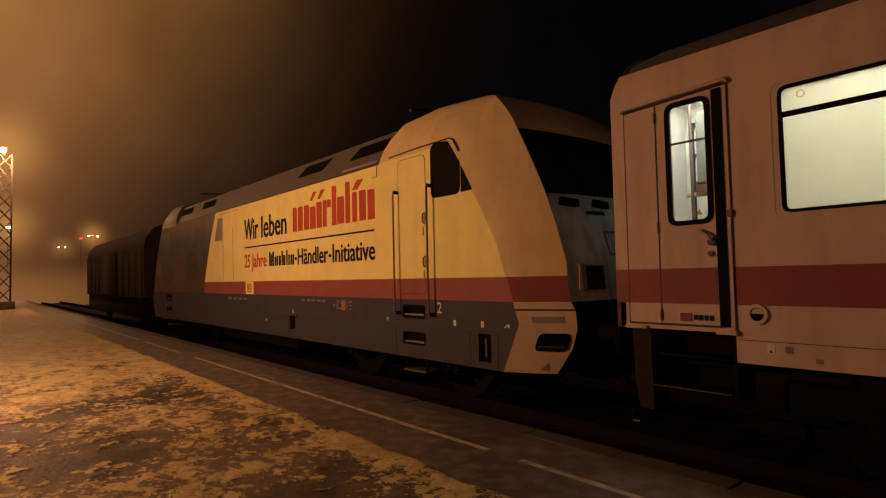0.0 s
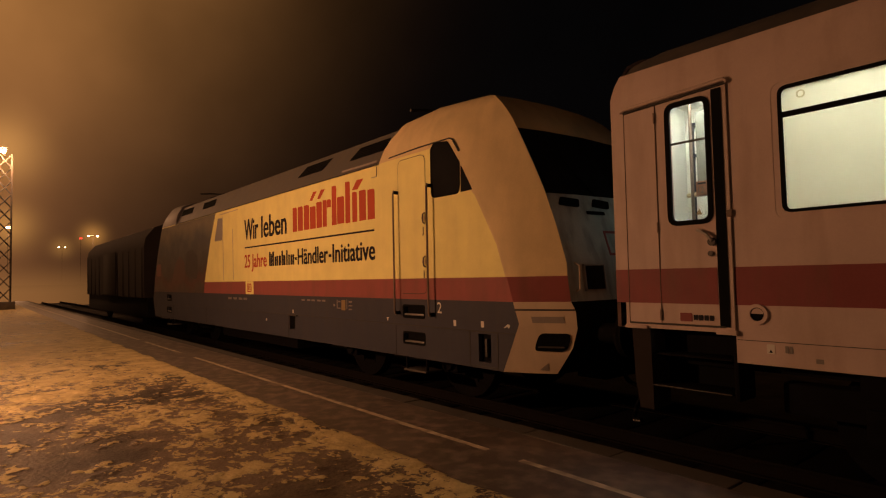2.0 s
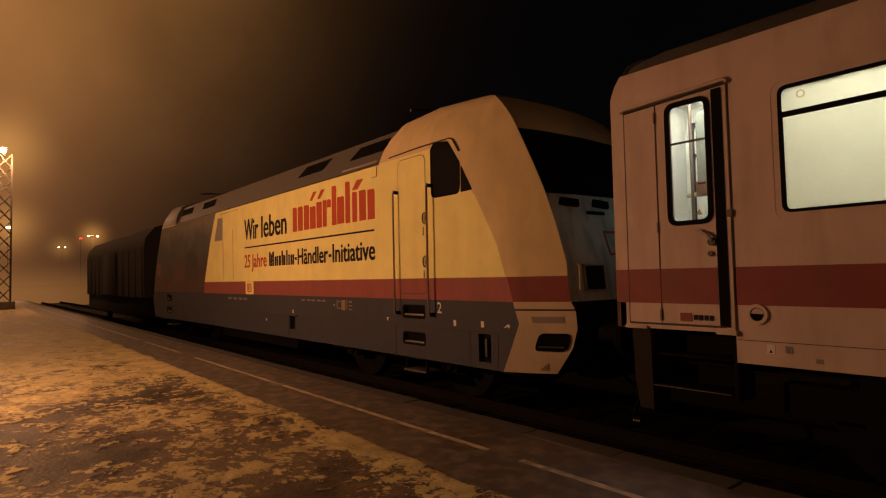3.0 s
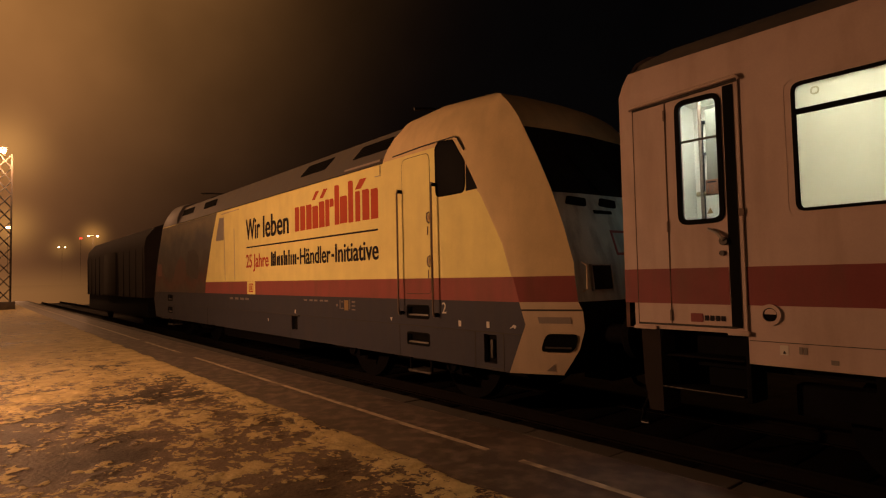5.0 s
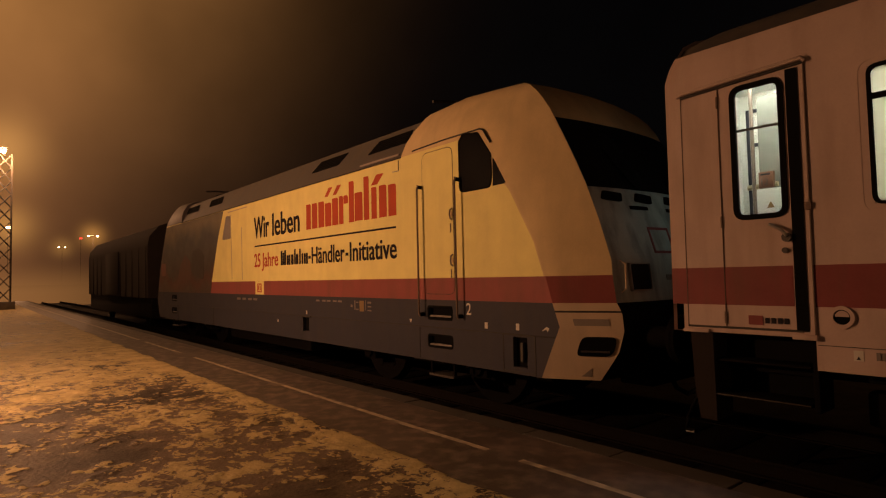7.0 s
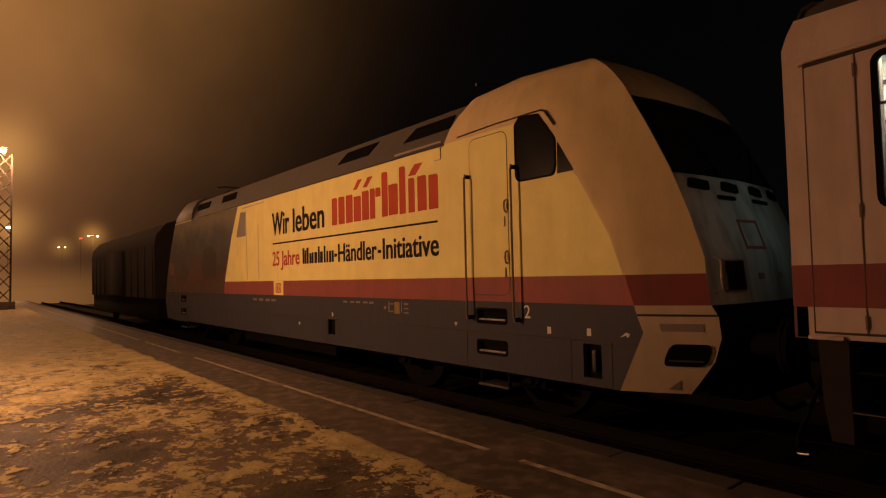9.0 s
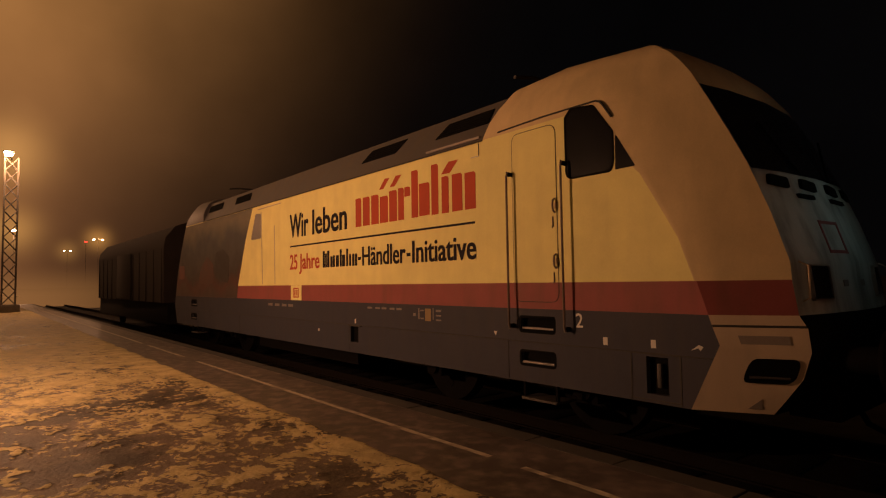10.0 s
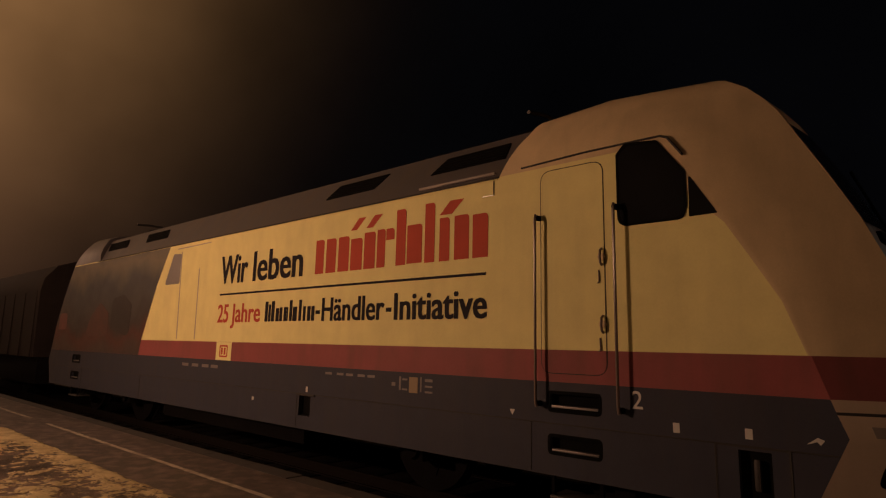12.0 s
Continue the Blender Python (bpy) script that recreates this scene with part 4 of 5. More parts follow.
    i = rounded([tuple(cen + (Vector(p) - cen) * 0.99) for p in win], [0.1, 0.08, 0.02, 0.05, 0.05, 0.05, 0.05])
    part("window_seal", ring(bmesh.new(), o, i, -SIDE - 0.010, 0.01), M_BLACK, w)
    plate_part("quarter_window", rounded([(7.515, 2.785), (7.735, 2.79), (7.525, 3.14)], 0.01), -SIDE - 0.005, 0.004, M_GLASSDARK, lo, "small dark triangular window")
    tube_part("rain_gutter", [(5.89, -SIDE + 0.004, 3.50), (6.6, -SIDE + 0.004, 3.525), (7.30, -SIDE + 0.006, 3.525), (7.36, -SIDE + 0.006, 3.50), (7.48, -SIDE + 0.006, 3.325)], 0.011, M_SEAM, lo, "thin dark rain gutter")
    # slot and plate on the bumper corner
    slot = chamfer_plate("bumper_slot", rounded(rect(0.40, 0.93, 0.845, 1.05), 0.085), 0.012, M_BLACK, lo, "black oval step slot")
    a, b = chamfer_point(0.46, 0.895, 0.02), chamfer_point(0.87, 0.895, 0.02)
    tube_part("slot_bar", [a, b], 0.011, M_DULLSTEEL, slot)
    chamfer_plate("number_bar", rect(0.25, 0.80, 1.165, 1.235), 0.006, M_BARPALE, lo, "unreadable pale number bar")
    chamfer_plate("warning_triangle", [(0.66, 0.62), (0.82, 0.62), (0.74, 0.71)], 0.006, M_BARPALE, lo)
    # lower side seams and fittings
    tube_part("panel_seam", [(-8.3, -SIDE - 0.001, 1.03), (8.40, -SIDE - 0.001, 1.03)], 0.006, M_SEAM, lo)
    for x in (2.3, 6.0, 7.62, 8.12, -2.8, -6.0):
        tube_part("panel_seam", [(x, -SIDE - 0.001, 0.59), (x, -SIDE - 0.001, 1.03)], 0.005, M_SEAM, lo, sides=5)
    frame_part("jack_frame", 7.62, 8.12, 0.60, 1.03, 0.012, 0.02, -SIDE - 0.003, 0.006, M_SEAM, lo)
    box_part("jack_hook", 7.875, 7.92, -SIDE + 0.01, -SIDE + 0.055, 0.72, 0.94, M_DULLSTEEL, lo, "steel lashing hook", bevel=0.015)
    tube_part("hinge_rod", [(2.30, -SIDE - 0.012, 1.02), (2.70, -SIDE - 0.012, 1.02)], 0.014, M_SEAM, lo)
    # lettering and marks
    Y = -SIDE - 0.004
    for word, x0, x1, z0, height, ink in (
            ("Wir", -0.03, 0.81, 2.632, 0.455, M_TEXTDARK), ("leben", 0.96, 2.26, 2.630, 0.457, M_TEXTDARK),
            ("25", -0.02, 0.33, 2.002, 0.29, M_TEXTRED), ("Jahre", 0.40, 1.255, 2.002, 0.29, M_TEXTRED),
            ("H\u00e4ndler", 2.738, 3.955, 1.998, 0.30, M_TEXTDARK), ("Initiative", 4.112, 5.48, 1.996, 0.31, M_TEXTDARK)):
        lettering("letter", word, x0, x1, z0, height, Y, ink, lo, 0.010, 0.055 * height)
    for a in (2.605, 3.975):
        plate_part("hyphen", rect(a, a + 0.095, 2.088, 2.138), Y, 0.003, M_TEXTDARK, lo)
    plate_part("rule_line", rect(0.0, 5.46, 2.437, 2.467), Y, 0.003, M_TEXTDARK, lo)
    # plain blocks that stand for the maker's word mark
    for a, b, foot, t in LOGO_BLOCKS:
        plate_part("word_mark_block", rounded(rect(a, b, foot, t), [0, 0, 0.05, 0.012]), Y, 0.003, M_TEXTRED, lo)
    for a, w in ((3.263, 0.11), (3.562, 0.12), (4.80, 0.175)):
        plate_part("word_mark_block", [(a, 3.155), (a + w, 3.15), (a + w + 0.175, 3.30), (a + 0.155, 3.305)], Y, 0.003, M_TEXTRED, lo)
    for a, b, t in SMALL_BLOCKS:
        plate_part("word_mark_block", rounded(rect(a, b, 2.0, t), 0.012), Y, 0.003, M_TEXTDARK, lo)
    e = plate_part("emblem_panel", rect(0.03, 0.50, 1.402, 1.688), Y, 0.003, M_CREAM, lo, "cream panel with faded emblem")
    part("emblem_outline", ring(bmesh.new(), rounded(rect(0.14, 0.39, 1.45, 1.64), 0.03), rounded(rect(0.165, 0.365, 1.475, 1.615), 0.02), Y - 0.003, 0.003), M_TEXTRED, e)
    for a in (0.19, 0.28):
        plate_part("emblem_bar", rect(a, a + 0.05, 1.49, 1.60), Y - 0.003, 0.003, M_TEXTRED, e)
    lettering("numeral", "2", 6.985, 7.075, 1.225, 0.145, Y, M_TEXTLIGHT, lo, 0.005)
    for a, b, c, d in ((7.315, 7.365, 1.07, 1.145), (7.835, 7.885, 1.08, 1.155), (2.49, 2.53, 1.06, 1.13), (1.19, 1.24, 0.86, 0.91)):
        plate_part("mark", rect(a, b, c, d), Y, 0.003, M_TEXTLIGHT, lo)
    plate_part("mark", [(8.22, 1.09), (8.29, 1.14), (8.33, 1.125), (8.305, 1.09), (8.285, 1.112), (8.25, 1.098)], Y, 0.003, M_TEXTLIGHT, lo)
    plate_part("mark", [(5.76, 1.12), (5.79, 1.07), (5.82, 1.12)], Y, 0.003, M_TEXTLIGHT, lo)
    for k, a in enumerate((2.89, 3.12, 3.30, 3.52, 3.70)):
        plate_part("small_print_bar", rect(a, a + 0.13, 1.31, 1.34), Y, 0.003, M_TEXTGREY, lo)
    plate_part("sticker", rect(4.40, 4.53, 1.18, 1.35), Y, 0.003, M_YELLOW, lo)
    for a, b, c, d in ((4.12, 4.18, 1.24, 1.28), (4.24, 4.27, 1.2, 1.35), (4.29, 4.37, 1.31, 1.33), (4.29, 4.37, 1.2, 1.22), (4.57, 4.59, 1.2, 1.36), (4.64, 4.75, 1.31, 1.34), (4.64, 4.75, 1.25, 1.27), (4.64, 4.75, 1.19, 1.21)):
        plate_part("small_print_bar", rect(a, b, c, d), Y, 0.003, M_TEXTGREY, lo)
    for a in (-1.1, -0.75, -0.4, -0.1):
        plate_part("small_print_bar", rect(a, a + 0.22, 1.27, 1.32), Y, 0.003, M_TEXTGREY, lo)
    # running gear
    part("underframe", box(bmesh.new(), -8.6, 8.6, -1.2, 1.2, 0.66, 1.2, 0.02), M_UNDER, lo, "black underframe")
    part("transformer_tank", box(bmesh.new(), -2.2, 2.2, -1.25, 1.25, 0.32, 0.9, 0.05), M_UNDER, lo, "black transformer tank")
    for s in (-1, 1):
        bogie(lo, s * 5.5, 1.325, 0.6)
    sets = [wheelset(lo, s * 5.5 + d, 0.6) for s in (-1, 1) for d in (-1.325, 1.325)]
    return lo, sets


LOGO_BLOCKS = [(2.54, 2.72, 2.63, 3.095), (2.77, 2.975, 2.63, 3.09), (3.025, 3.24, 2.63, 3.09), (3.275, 3.50, 2.63, 3.04), (3.535, 3.74, 2.63, 3.095),
               (3.775, 3.92, 2.63, 3.105), (3.935, 4.077, 2.96, 3.10), (4.111, 4.27, 2.633, 3.31), (4.295, 4.535, 2.64, 3.098),
               (4.578, 4.73, 2.63, 3.32), (4.803, 4.95, 2.628, 3.12), (5.02, 5.225, 2.63, 3.12), (5.275, 5.48, 2.628, 3.10)]
SMALL_BLOCKS = [(1.377, 1.455, 2.295), (1.47, 1.53, 2.25), (1.545, 1.625, 2.295), (1.662, 1.742, 2.19), (1.755, 1.825, 2.2), (1.862, 1.928, 2.2), (1.935, 1.965, 2.2),
                (2.0, 2.065, 2.295), (2.08, 2.18, 2.2), (2.222, 2.283, 2.295), (2.322, 2.382, 2.2), (2.42, 2.492, 2.2), (2.51, 2.58, 2.2)]

# ---------------------------------------------------------------- passenger coaches
HALFC = 1.41


def coach_body(co, length, paint, stripe, roof_paint, holes):
    bm = wall_with_holes(bmesh.new(), -0.05, length, 1.19, 3.42, holes + [(-0.05, 0.05, 1.19, 1.43)], -HALFC, 0.06)
    for a, b in ((1.08, length - 1.08),):
        side_quad(bm, -HALFC, rect(a, b, 0.95, 1.19))
    far = bmesh.new()
    side_quad(far, HALFC, [(0.09, 1.19), (1.08, 1.19), (1.08, 0.95), (length - 1.08, 0.95), (length - 1.08, 1.19), (length, 1.19), (length, 3.42), (0.09, 3.42)])
    part("far_side_wall", far, paint, co, smooth=False)
    bmesh.ops.remove_doubles(bm, verts=bm.verts, dist=1e-5)
    part("side_wall", bm, paint, co, "dirty cream coach side", smooth=False)
    prof = [(-1.41, 3.42), (-1.40, 3.54), (-1.36, 3.65)]
    bm = bmesh.new()
    for s in (1, -1):
        rows = [[bm.verts.new((x + i * e, s * y, z)) for i, (y, z) in enumerate(prof)] for x, e in ((-0.05, 0.04), (length, 0.0))]
        for k in range(2):
            bm.faces.new((rows[0][k], rows[1][k], rows[1][k + 1], rows[0][k + 1]))
    part("cant_rail", bm, paint, co, "cream upper edge of the side")
    prof = [(-1.36, 3.65), (-1.24, 3.78), (-1.0, 3.90), (-0.7, 3.99), (-0.35, 4.04), (0, 4.05), (0.35, 4.04), (0.7, 3.99), (1.0, 3.90), (1.24, 3.78), (1.36, 3.65)]
    bm = bmesh.new()
    xs = [0.02, 0.3, 2, 6, 12, length]
    rows = [[bm.verts.new((x, y * (0.985 if i == 0 else 1), z - (0.03 if i == 0 else 0))) for y, z in prof] for i, x in enumerate(xs)]
    for a, b in zip(rows, rows[1:]):
        for k in range(len(prof) - 1):
            bm.faces.new((a[k], b[k], b[k + 1], a[k + 1]))
    part("roof", bm, roof_paint, co, "dark sooty arched roof")
    outline = [(-1.41, 1.19), (-1.41, 3.42), (-1.40, 3.54)] + prof + [(1.40, 3.54), (1.41, 3.42), (1.41, 1.19)]
    for x in (0.045, length):
        bm = bmesh.new()
        bm.faces.new([bm.verts.new((x, y * 0.998, z)) for y, z in outline])
        part("end_wall", bm, paint, co, "cream end wall", smooth=False)
    # red stripe in lengths between the door edges
    for a, b in ((-0.05, 0.088), (0.096, 0.416), (0.425, 0.945), (1.083, length - 0.02)):
        plate_part("red_stripe", rect(a, b, 1.425, 1.74), -HALFC - 0.004, 0.003, stripe, co, "dull red stripe")
    part("end_return", box(bmesh.new(), -0.05, 0.05, -HALFC + 0.004, -HALFC + 0.10, 1.45, 3.42), paint, co)
    part("underframe", box(bmesh.new(), 0.2, length - 0.2, -1.15, 1.15, 0.85, 1.18, 0.02), M_UNDER, co, "black underframe")
    bm = tube_mesh(bmesh.new(), [(0.02, -0.45, 1.2), (-0.12, -0.5, 1.3), (-0.12, -0.5, 3.2), (-0.05, -0.35, 3.4), (-0.05, 0.35, 3.4), (-0.12, 0.5, 3.2), (-0.12, 0.5, 1.3), (0.02, 0.45, 1.2)], 0.11, 10)
    part("gangway_bellows", bm, M_BLACK, co, "black rubber gangway tubes")
    for y in (-0.875, 0.875):
        buffer_part(co, 0.15, -1, y)


M_SCREEN = mat("grey_screen", (0.22, 0.23, 0.20), 0.25, vary=0.1)
M_LATCH = mat("pale_latch_plastic", (0.5, 0.42, 0.26), 0.5)
M_LATCHDISC = frosted("backlit_latch_plastic", (0.72, 0.66, 0.48))


def build_coach():
    co = thing("passenger_coach", "dirty cream passenger coach with red stripe and lit windows", "coach")
    length = 26.1
    wins = [(1.49 + 1.75 * k, 2.69 + 1.75 * k, 2.165, 3.14) for k in range(13)]
    dw = (0.55, 0.905, 2.15, 3.21)
    coach_body(co, length, M_COACH, M_COACHRED, M_COACHROOF, [dw] + wins)
    Y = -HALFC
    # door beside the end: two leaves, post and gutter
    d = plate_part("door_leaf", rounded(rect(0.095, 0.415, 1.245, 3.225), 0.01), Y - 0.003, 0.002, M_COACH, co, "narrow folding door leaf")
    for x in (0.09, 0.42):
        tube_part("door_seam", [(x, Y - 0.004, 1.24), (x + 0.005, Y - 0.004, 3.26)], 0.004, M_FOLD, co, sides=5)
    tube_part("door_seam", [(0.09, Y - 0.004, 1.236), (1.0, Y - 0.004, 1.236)], 0.010, M_SEAM, co, sides=5)
    plate_part("door_edge_seal", rect(0.955, 1.04, 1.235, 3.27), Y - 0.008, 0.006, M_BLACK, co, "black rubber door seal")
    tube_part("door_post", [(1.085, Y - 0.01, 1.2), (1.085, Y - 0.006, 3.30)], 0.007, M_FOLD, co)
    tube_part("door_gutter", [(0.07, Y - 0.02, 3.27), (0.12, Y - 0.03, 3.285), (1.08, Y - 0.03, 3.325), (1.10, Y - 0.02, 3.30)], 0.018, M_COACH, co, "rusty gutter over the door")
    # Dark strip under the gutter stands in for its shadow.
    tube_part("gutter_shadow_strip", [(0.10, Y - 0.012, 3.255), (1.08, Y - 0.012, 3.295)], 0.012, M_SEAM, co)
    fr = frame_part("door_window_seal", dw[0] - 0.03, dw[1] + 0.03, dw[2] - 0.03, dw[3] + 0.03, 0.042, 0.1, Y - 0.012, 0.03, M_BLACK, co, "thick black rubber window seal")
    g = plate_part("door_pane", rounded(rect(dw[0] - 0.01, dw[1] + 0.01, dw[2] - 0.01, dw[3] + 0.01), 0.06), Y + 0.02, 0.005, M_GLASS, co, "clear door window pane")
    g.visible_shadow = False
    plate_part("warning_sticker", [(0.775, 2.205), (0.83, 2.205), (0.8025, 2.258)], Y + 0.014, 0.003, M_YELLOW, g, "small yellow warning triangle")
    bm = bmesh.new()
    box(bm, dw[0], dw[1], Y + 0.008, Y + 0.016, 2.855, 2.875)
    part("glazing_bar", bm, M_SEAM, fr)
    h = tube_part("door_handle", [(0.80, Y - 0.035, 2.07), (0.88, Y - 0.04, 2.03), (0.93, Y - 0.04, 1.97)], 0.014, M_STEEL, co, "worn steel door handle")
    part("handle_boss", disc(bmesh.new(), (0.92, Y - 0.02, 1.96), 0.035, 0.03, "y", 14), M_DULLSTEEL, h)
    part("lock", disc(bmesh.new(), (0.90, Y - 0.012, 1.86), 0.022, 0.02, "y", 12), M_DULLSTEEL, co)
    for z in (1.32, 2.12, 3.14):
        box_part("hinge", 0.411, 0.429, Y - 0.016, Y - 0.004, z - 0.05, z + 0.05, M_FOLD, co, bevel=0.004)
    box_part("latch", 1.05, 1.10, Y - 0.025, Y - 0.004, 2.16, 2.22, M_FOLD, co)
    # sill brackets under the door
    box_part("door_sill", 0.05, 0.28, Y - 0.03, Y + 0.05, 1.185, 1.215, M_COACH, co)
    box_part("door_sill", 0.93, 1.10, Y - 0.04, Y + 0.05, 1.175, 1.215, M_COACH, co)
    # operator's mark as plain shapes
    plate_part("mark_block", rounded(rect(0.60, 0.71, 1.27, 1.345), 0.008), Y - 0.006, 0.003, M_COACHRED, co)
    for a in (0.725, 0.772, 0.82, 0.867):
        plate_part("mark_block", rect(a, a + 0.036, 1.285, 1.33), Y - 0.006, 0.003, M_TEXTDARK, co)
    # steps
    st = bmesh.new()
    box(st, 0.30, 1.02, Y + 0.06, Y + 0.32, 0.94, 0.965, 0.006)
    a = part("step", st, M_UNDER, co, "black steel step")
    box_part("step_edge", 0.30, 1.02, Y + 0.045, Y + 0.06, 0.945, 0.96, M_SHADEDRUST, a)
    a = part("step", box(bmesh.new(), 0.30, 1.02, Y + 0.02, Y + 0.30, 0.655, 0.68, 0.006), M_UNDER, co, "black steel step")
    box_part("step_edge", 0.30, 1.02, Y + 0.008, Y + 0.02, 0.664, 0.675, M_DULLSTEEL, a)
    bm = bmesh.new()
    plate(bm, [(0.10, 1.19), (0.29, 1.19), (0.30, 0.6), (0.30, 0.44), (0.16, 0.44), (0.12, 0.7)], Y + 0.01, 0.3)
    part("step_side_plate", bm, M_DARKCOACH, co, "dark grey step side plate")
    part("step_side_plate", box(bmesh.new(), 1.04, 1.08, Y + 0.02, Y + 0.32, 0.62, 1.19, 0.006), M_UNDER, co)
    part("step_back", box(bmesh.new(), 0.28, 1.05, Y + 0.33, Y + 0.36, 0.6, 1.19), M_BLACK, co)
    # toilet and cabin windows
    for k, (a, b, c, e) in enumerate(wins):
        w = frame_part("window_frame", a - 0.012, b + 0.012, c - 0.012, e + 0.012, 0.024, 0.075, Y - 0.010, 0.05, M_BLACK, co, "black rubber window frame")
        frame_part("pressed_panel", a - 0.075, b + 0.075, c - 0.075, e + 0.06, 0.012, 0.11, Y - 0.003, 0.004, M_COACH, w)
        p = plate_part("pane", rounded(rect(a, b, c, 2.915), 0.04), Y + 0.025, 0.004, M_FROSTED, w, "misted pane lit from inside")
        q = plate_part("upper_pane", rounded(rect(a, b, 2.945, e), 0.04), Y + 0.012, 0.004, M_FROSTED, w, "misted tilting upper pane")
        box_part("glazing_bar", a, b, Y - 0.006, Y + 0.03, 2.905, 2.945, M_BLACK, w)
        part("latch_disc", ring(bmesh.new(), rounded(rect(a + 0.12, a + 0.18, 3.03, 3.09), 0.03), rounded(rect(a + 0.130, a + 0.170, 3.04, 3.08), 0.02), Y + 0.004, 0.006), M_LATCHDISC, q)
    # filler cap, stickers
    f = part("filler_cap", ring(bmesh.new(), [(1.256 + 0.082 * math.cos(t), 1.355 + 0.082 * math.sin(t)) for t in [2 * math.pi * k / 28 for k in range(28)]],
                                [(1.256 + 0.055 * math.cos(t), 1.355 + 0.055 * math.sin(t)) for t in [2 * math.pi * k / 28 for k in range(28)]], Y - 0.02, 0.02), M_COACH, co, "round filler cap")
    part("cap_hole", disc(bmesh.new(), (1.256, Y - 0.002, 1.355), 0.054, 0.006, "y", 24), M_BLACK, f)
    plate_part("cap_flap", [(1.256 + 0.045 * math.cos(t), 1.358 + 0.045 * math.sin(t)) for t in [math.pi * k / 12 for k in range(13)]], Y - 0.010, 0.004, M_COACH, f)
    s = plate_part("sticker", rect(1.315, 1.375, 1.045, 1.12), Y - 0.004, 0.003, M_TEXTLIGHT, co)
    plate_part("sticker_mark", [(1.332, 1.055), (1.358, 1.055), (1.345, 1.08)], Y - 0.007, 0.003, M_TEXTDARK, s)
    plate_part("small_print_bar", rect(1.45, 1.475, 1.06, 1.115), Y - 0.004, 0.003, M_TEXTGREY, co)
    plate_part("small_print_bar", rect(1.482, 1.505, 1.06, 1.115), Y - 0.004, 0.003, M_TEXTGREY, co)
    plate_part("small_print_bar", rect(1.66, 1.71, 1.0, 1.035), Y - 0.004, 0.003, M_TEXTGREY, co)
    tube_part("panel_seam", [(1.09, Y - 0.002, 1.14), (3.2, Y - 0.002, 1.14)], 0.003, M_SEAM, co, sides=5)
    # vestibule behind the door
    v = bmesh.new()
    box(v, 0.10, 1.40, -0.30, -0.26, 1.2, 3.5)
    part("vestibule_wall", v, M_INTERIOR, co, "white laminate vestibule wall")
    part("vestibule_floor", box(bmesh.new(), 0.10, 1.40, Y + 0.07, -0.3, 1.2, 1.24), M_GREY, co)
    part("vestibule_ceiling", box(bmesh.new(), 0.10, length - 0.1, Y + 0.07, 1.3, 3.46, 3.5), M_INTERIOR, co)
    part("partition", box(bmesh.new(), 1.40, 1.44, Y + 0.07, 1.3, 1.2, 3.5), M_INTERIOR, co, "white laminate partition")
    part("end_lining", box(bmesh.new(), 0.10, 0.13, Y + 0.07, 1.3, 1.2, 3.5), M_INTERIOR, co)
    part("ceiling_lamp", box(bmesh.new(), 0.35, 1.15, -1.05, -0.75, 3.43, 3.455, 0.005), M_VESTLAMP, co, "bright fluorescent ceiling lamp")
    tube_part("grab_pole", [(0.42, -0.75, 1.24), (0.42, -0.75, 3.46)], 0.017, M_RAILTUBE, co, "dark grab pole")
    inner = bmesh.new()
    box(inner, 0.20, 0.235, -0.34, -0.31, 1.3, 3.3)
    box(inner, 0.62, 0.655, -0.34, -0.31, 1.3, 3.3)
    box(inner, 0.20, 0.655, -0.34, -0.31, 2.93, 2.96)
    box(inner, 0.20, 0.655, -0.34, -0.31, 3.27, 3.3)
    part("inner_door_frame", inner, M_GREY, co, "grey inner door frame")
    sg = box_part("berth_sign", 0.475, 0.60, -0.79, -0.74, 2.45, 2.595, mat("orange_sign", (0.20, 0.088, 0.045), 0.5), co, "small orange number sign")
    lettering("numeral", "12", 0.50, 0.56, 2.475, 0.06, -0.795, M_FOLD, sg, 0.01)
    plate_part("sign_bar", rect(0.495, 0.575, 2.562, 2.578), -0.794, 0.003, M_TEXTDARK, sg)
    tube_part("grab_rail", [(0.36, -0.735, 2.47), (0.62, -0.735, 2.48)], 0.024, M_LATCH, co, "short horizontal grab rail")
    plate_part("vestibule_screen", rect(0.46, 0.95, 2.45, 3.3), -0.72, 0.01, M_SCREEN, co, "grey glass draught screen")
    # lit inner wall behind the side windows
    part("corridor_wall", box(bmesh.new(), 1.44, length - 0.1, -0.42, -0.38, 1.2, 3.5), M_INTERIOR, co, "white corridor wall")
    part("corridor_floor", box(bmesh.new(), 1.44, length - 0.1, Y + 0.07, -0.4, 1.2, 1.24), M_INTERIOR, co)
    part("corridor_lamp", box(bmesh.new(), 1.6, length - 1.5, -1.0, -0.8, 3.43, 3.455, 0.005), M_TUBE, co, "long fluorescent ceiling lamp")
    # lit window in the gangway door
    ge = part("gangway_door", box(bmesh.new(), 0.05, 0.083, -0.42, 0.42, 1.25, 3.25, 0.01), M_COACH, co, "cream gangway door")
    part("gangway_pane", box(bmesh.new(), 0.03, 0.05, -0.30, 0.30, 2.2, 3.1, 0.01), glow("cool_window_glow", (0.62, 0.95, 0.88), 0.35), ge, "lit pane of the gangway door")
    sets = []
    for x in (3.3, 22.8):
        bogie(co, x, 1.25, 0.46)
        sets += [wheelset(co, x + dx, 0.46) for dx in (-1.25, 1.25)]
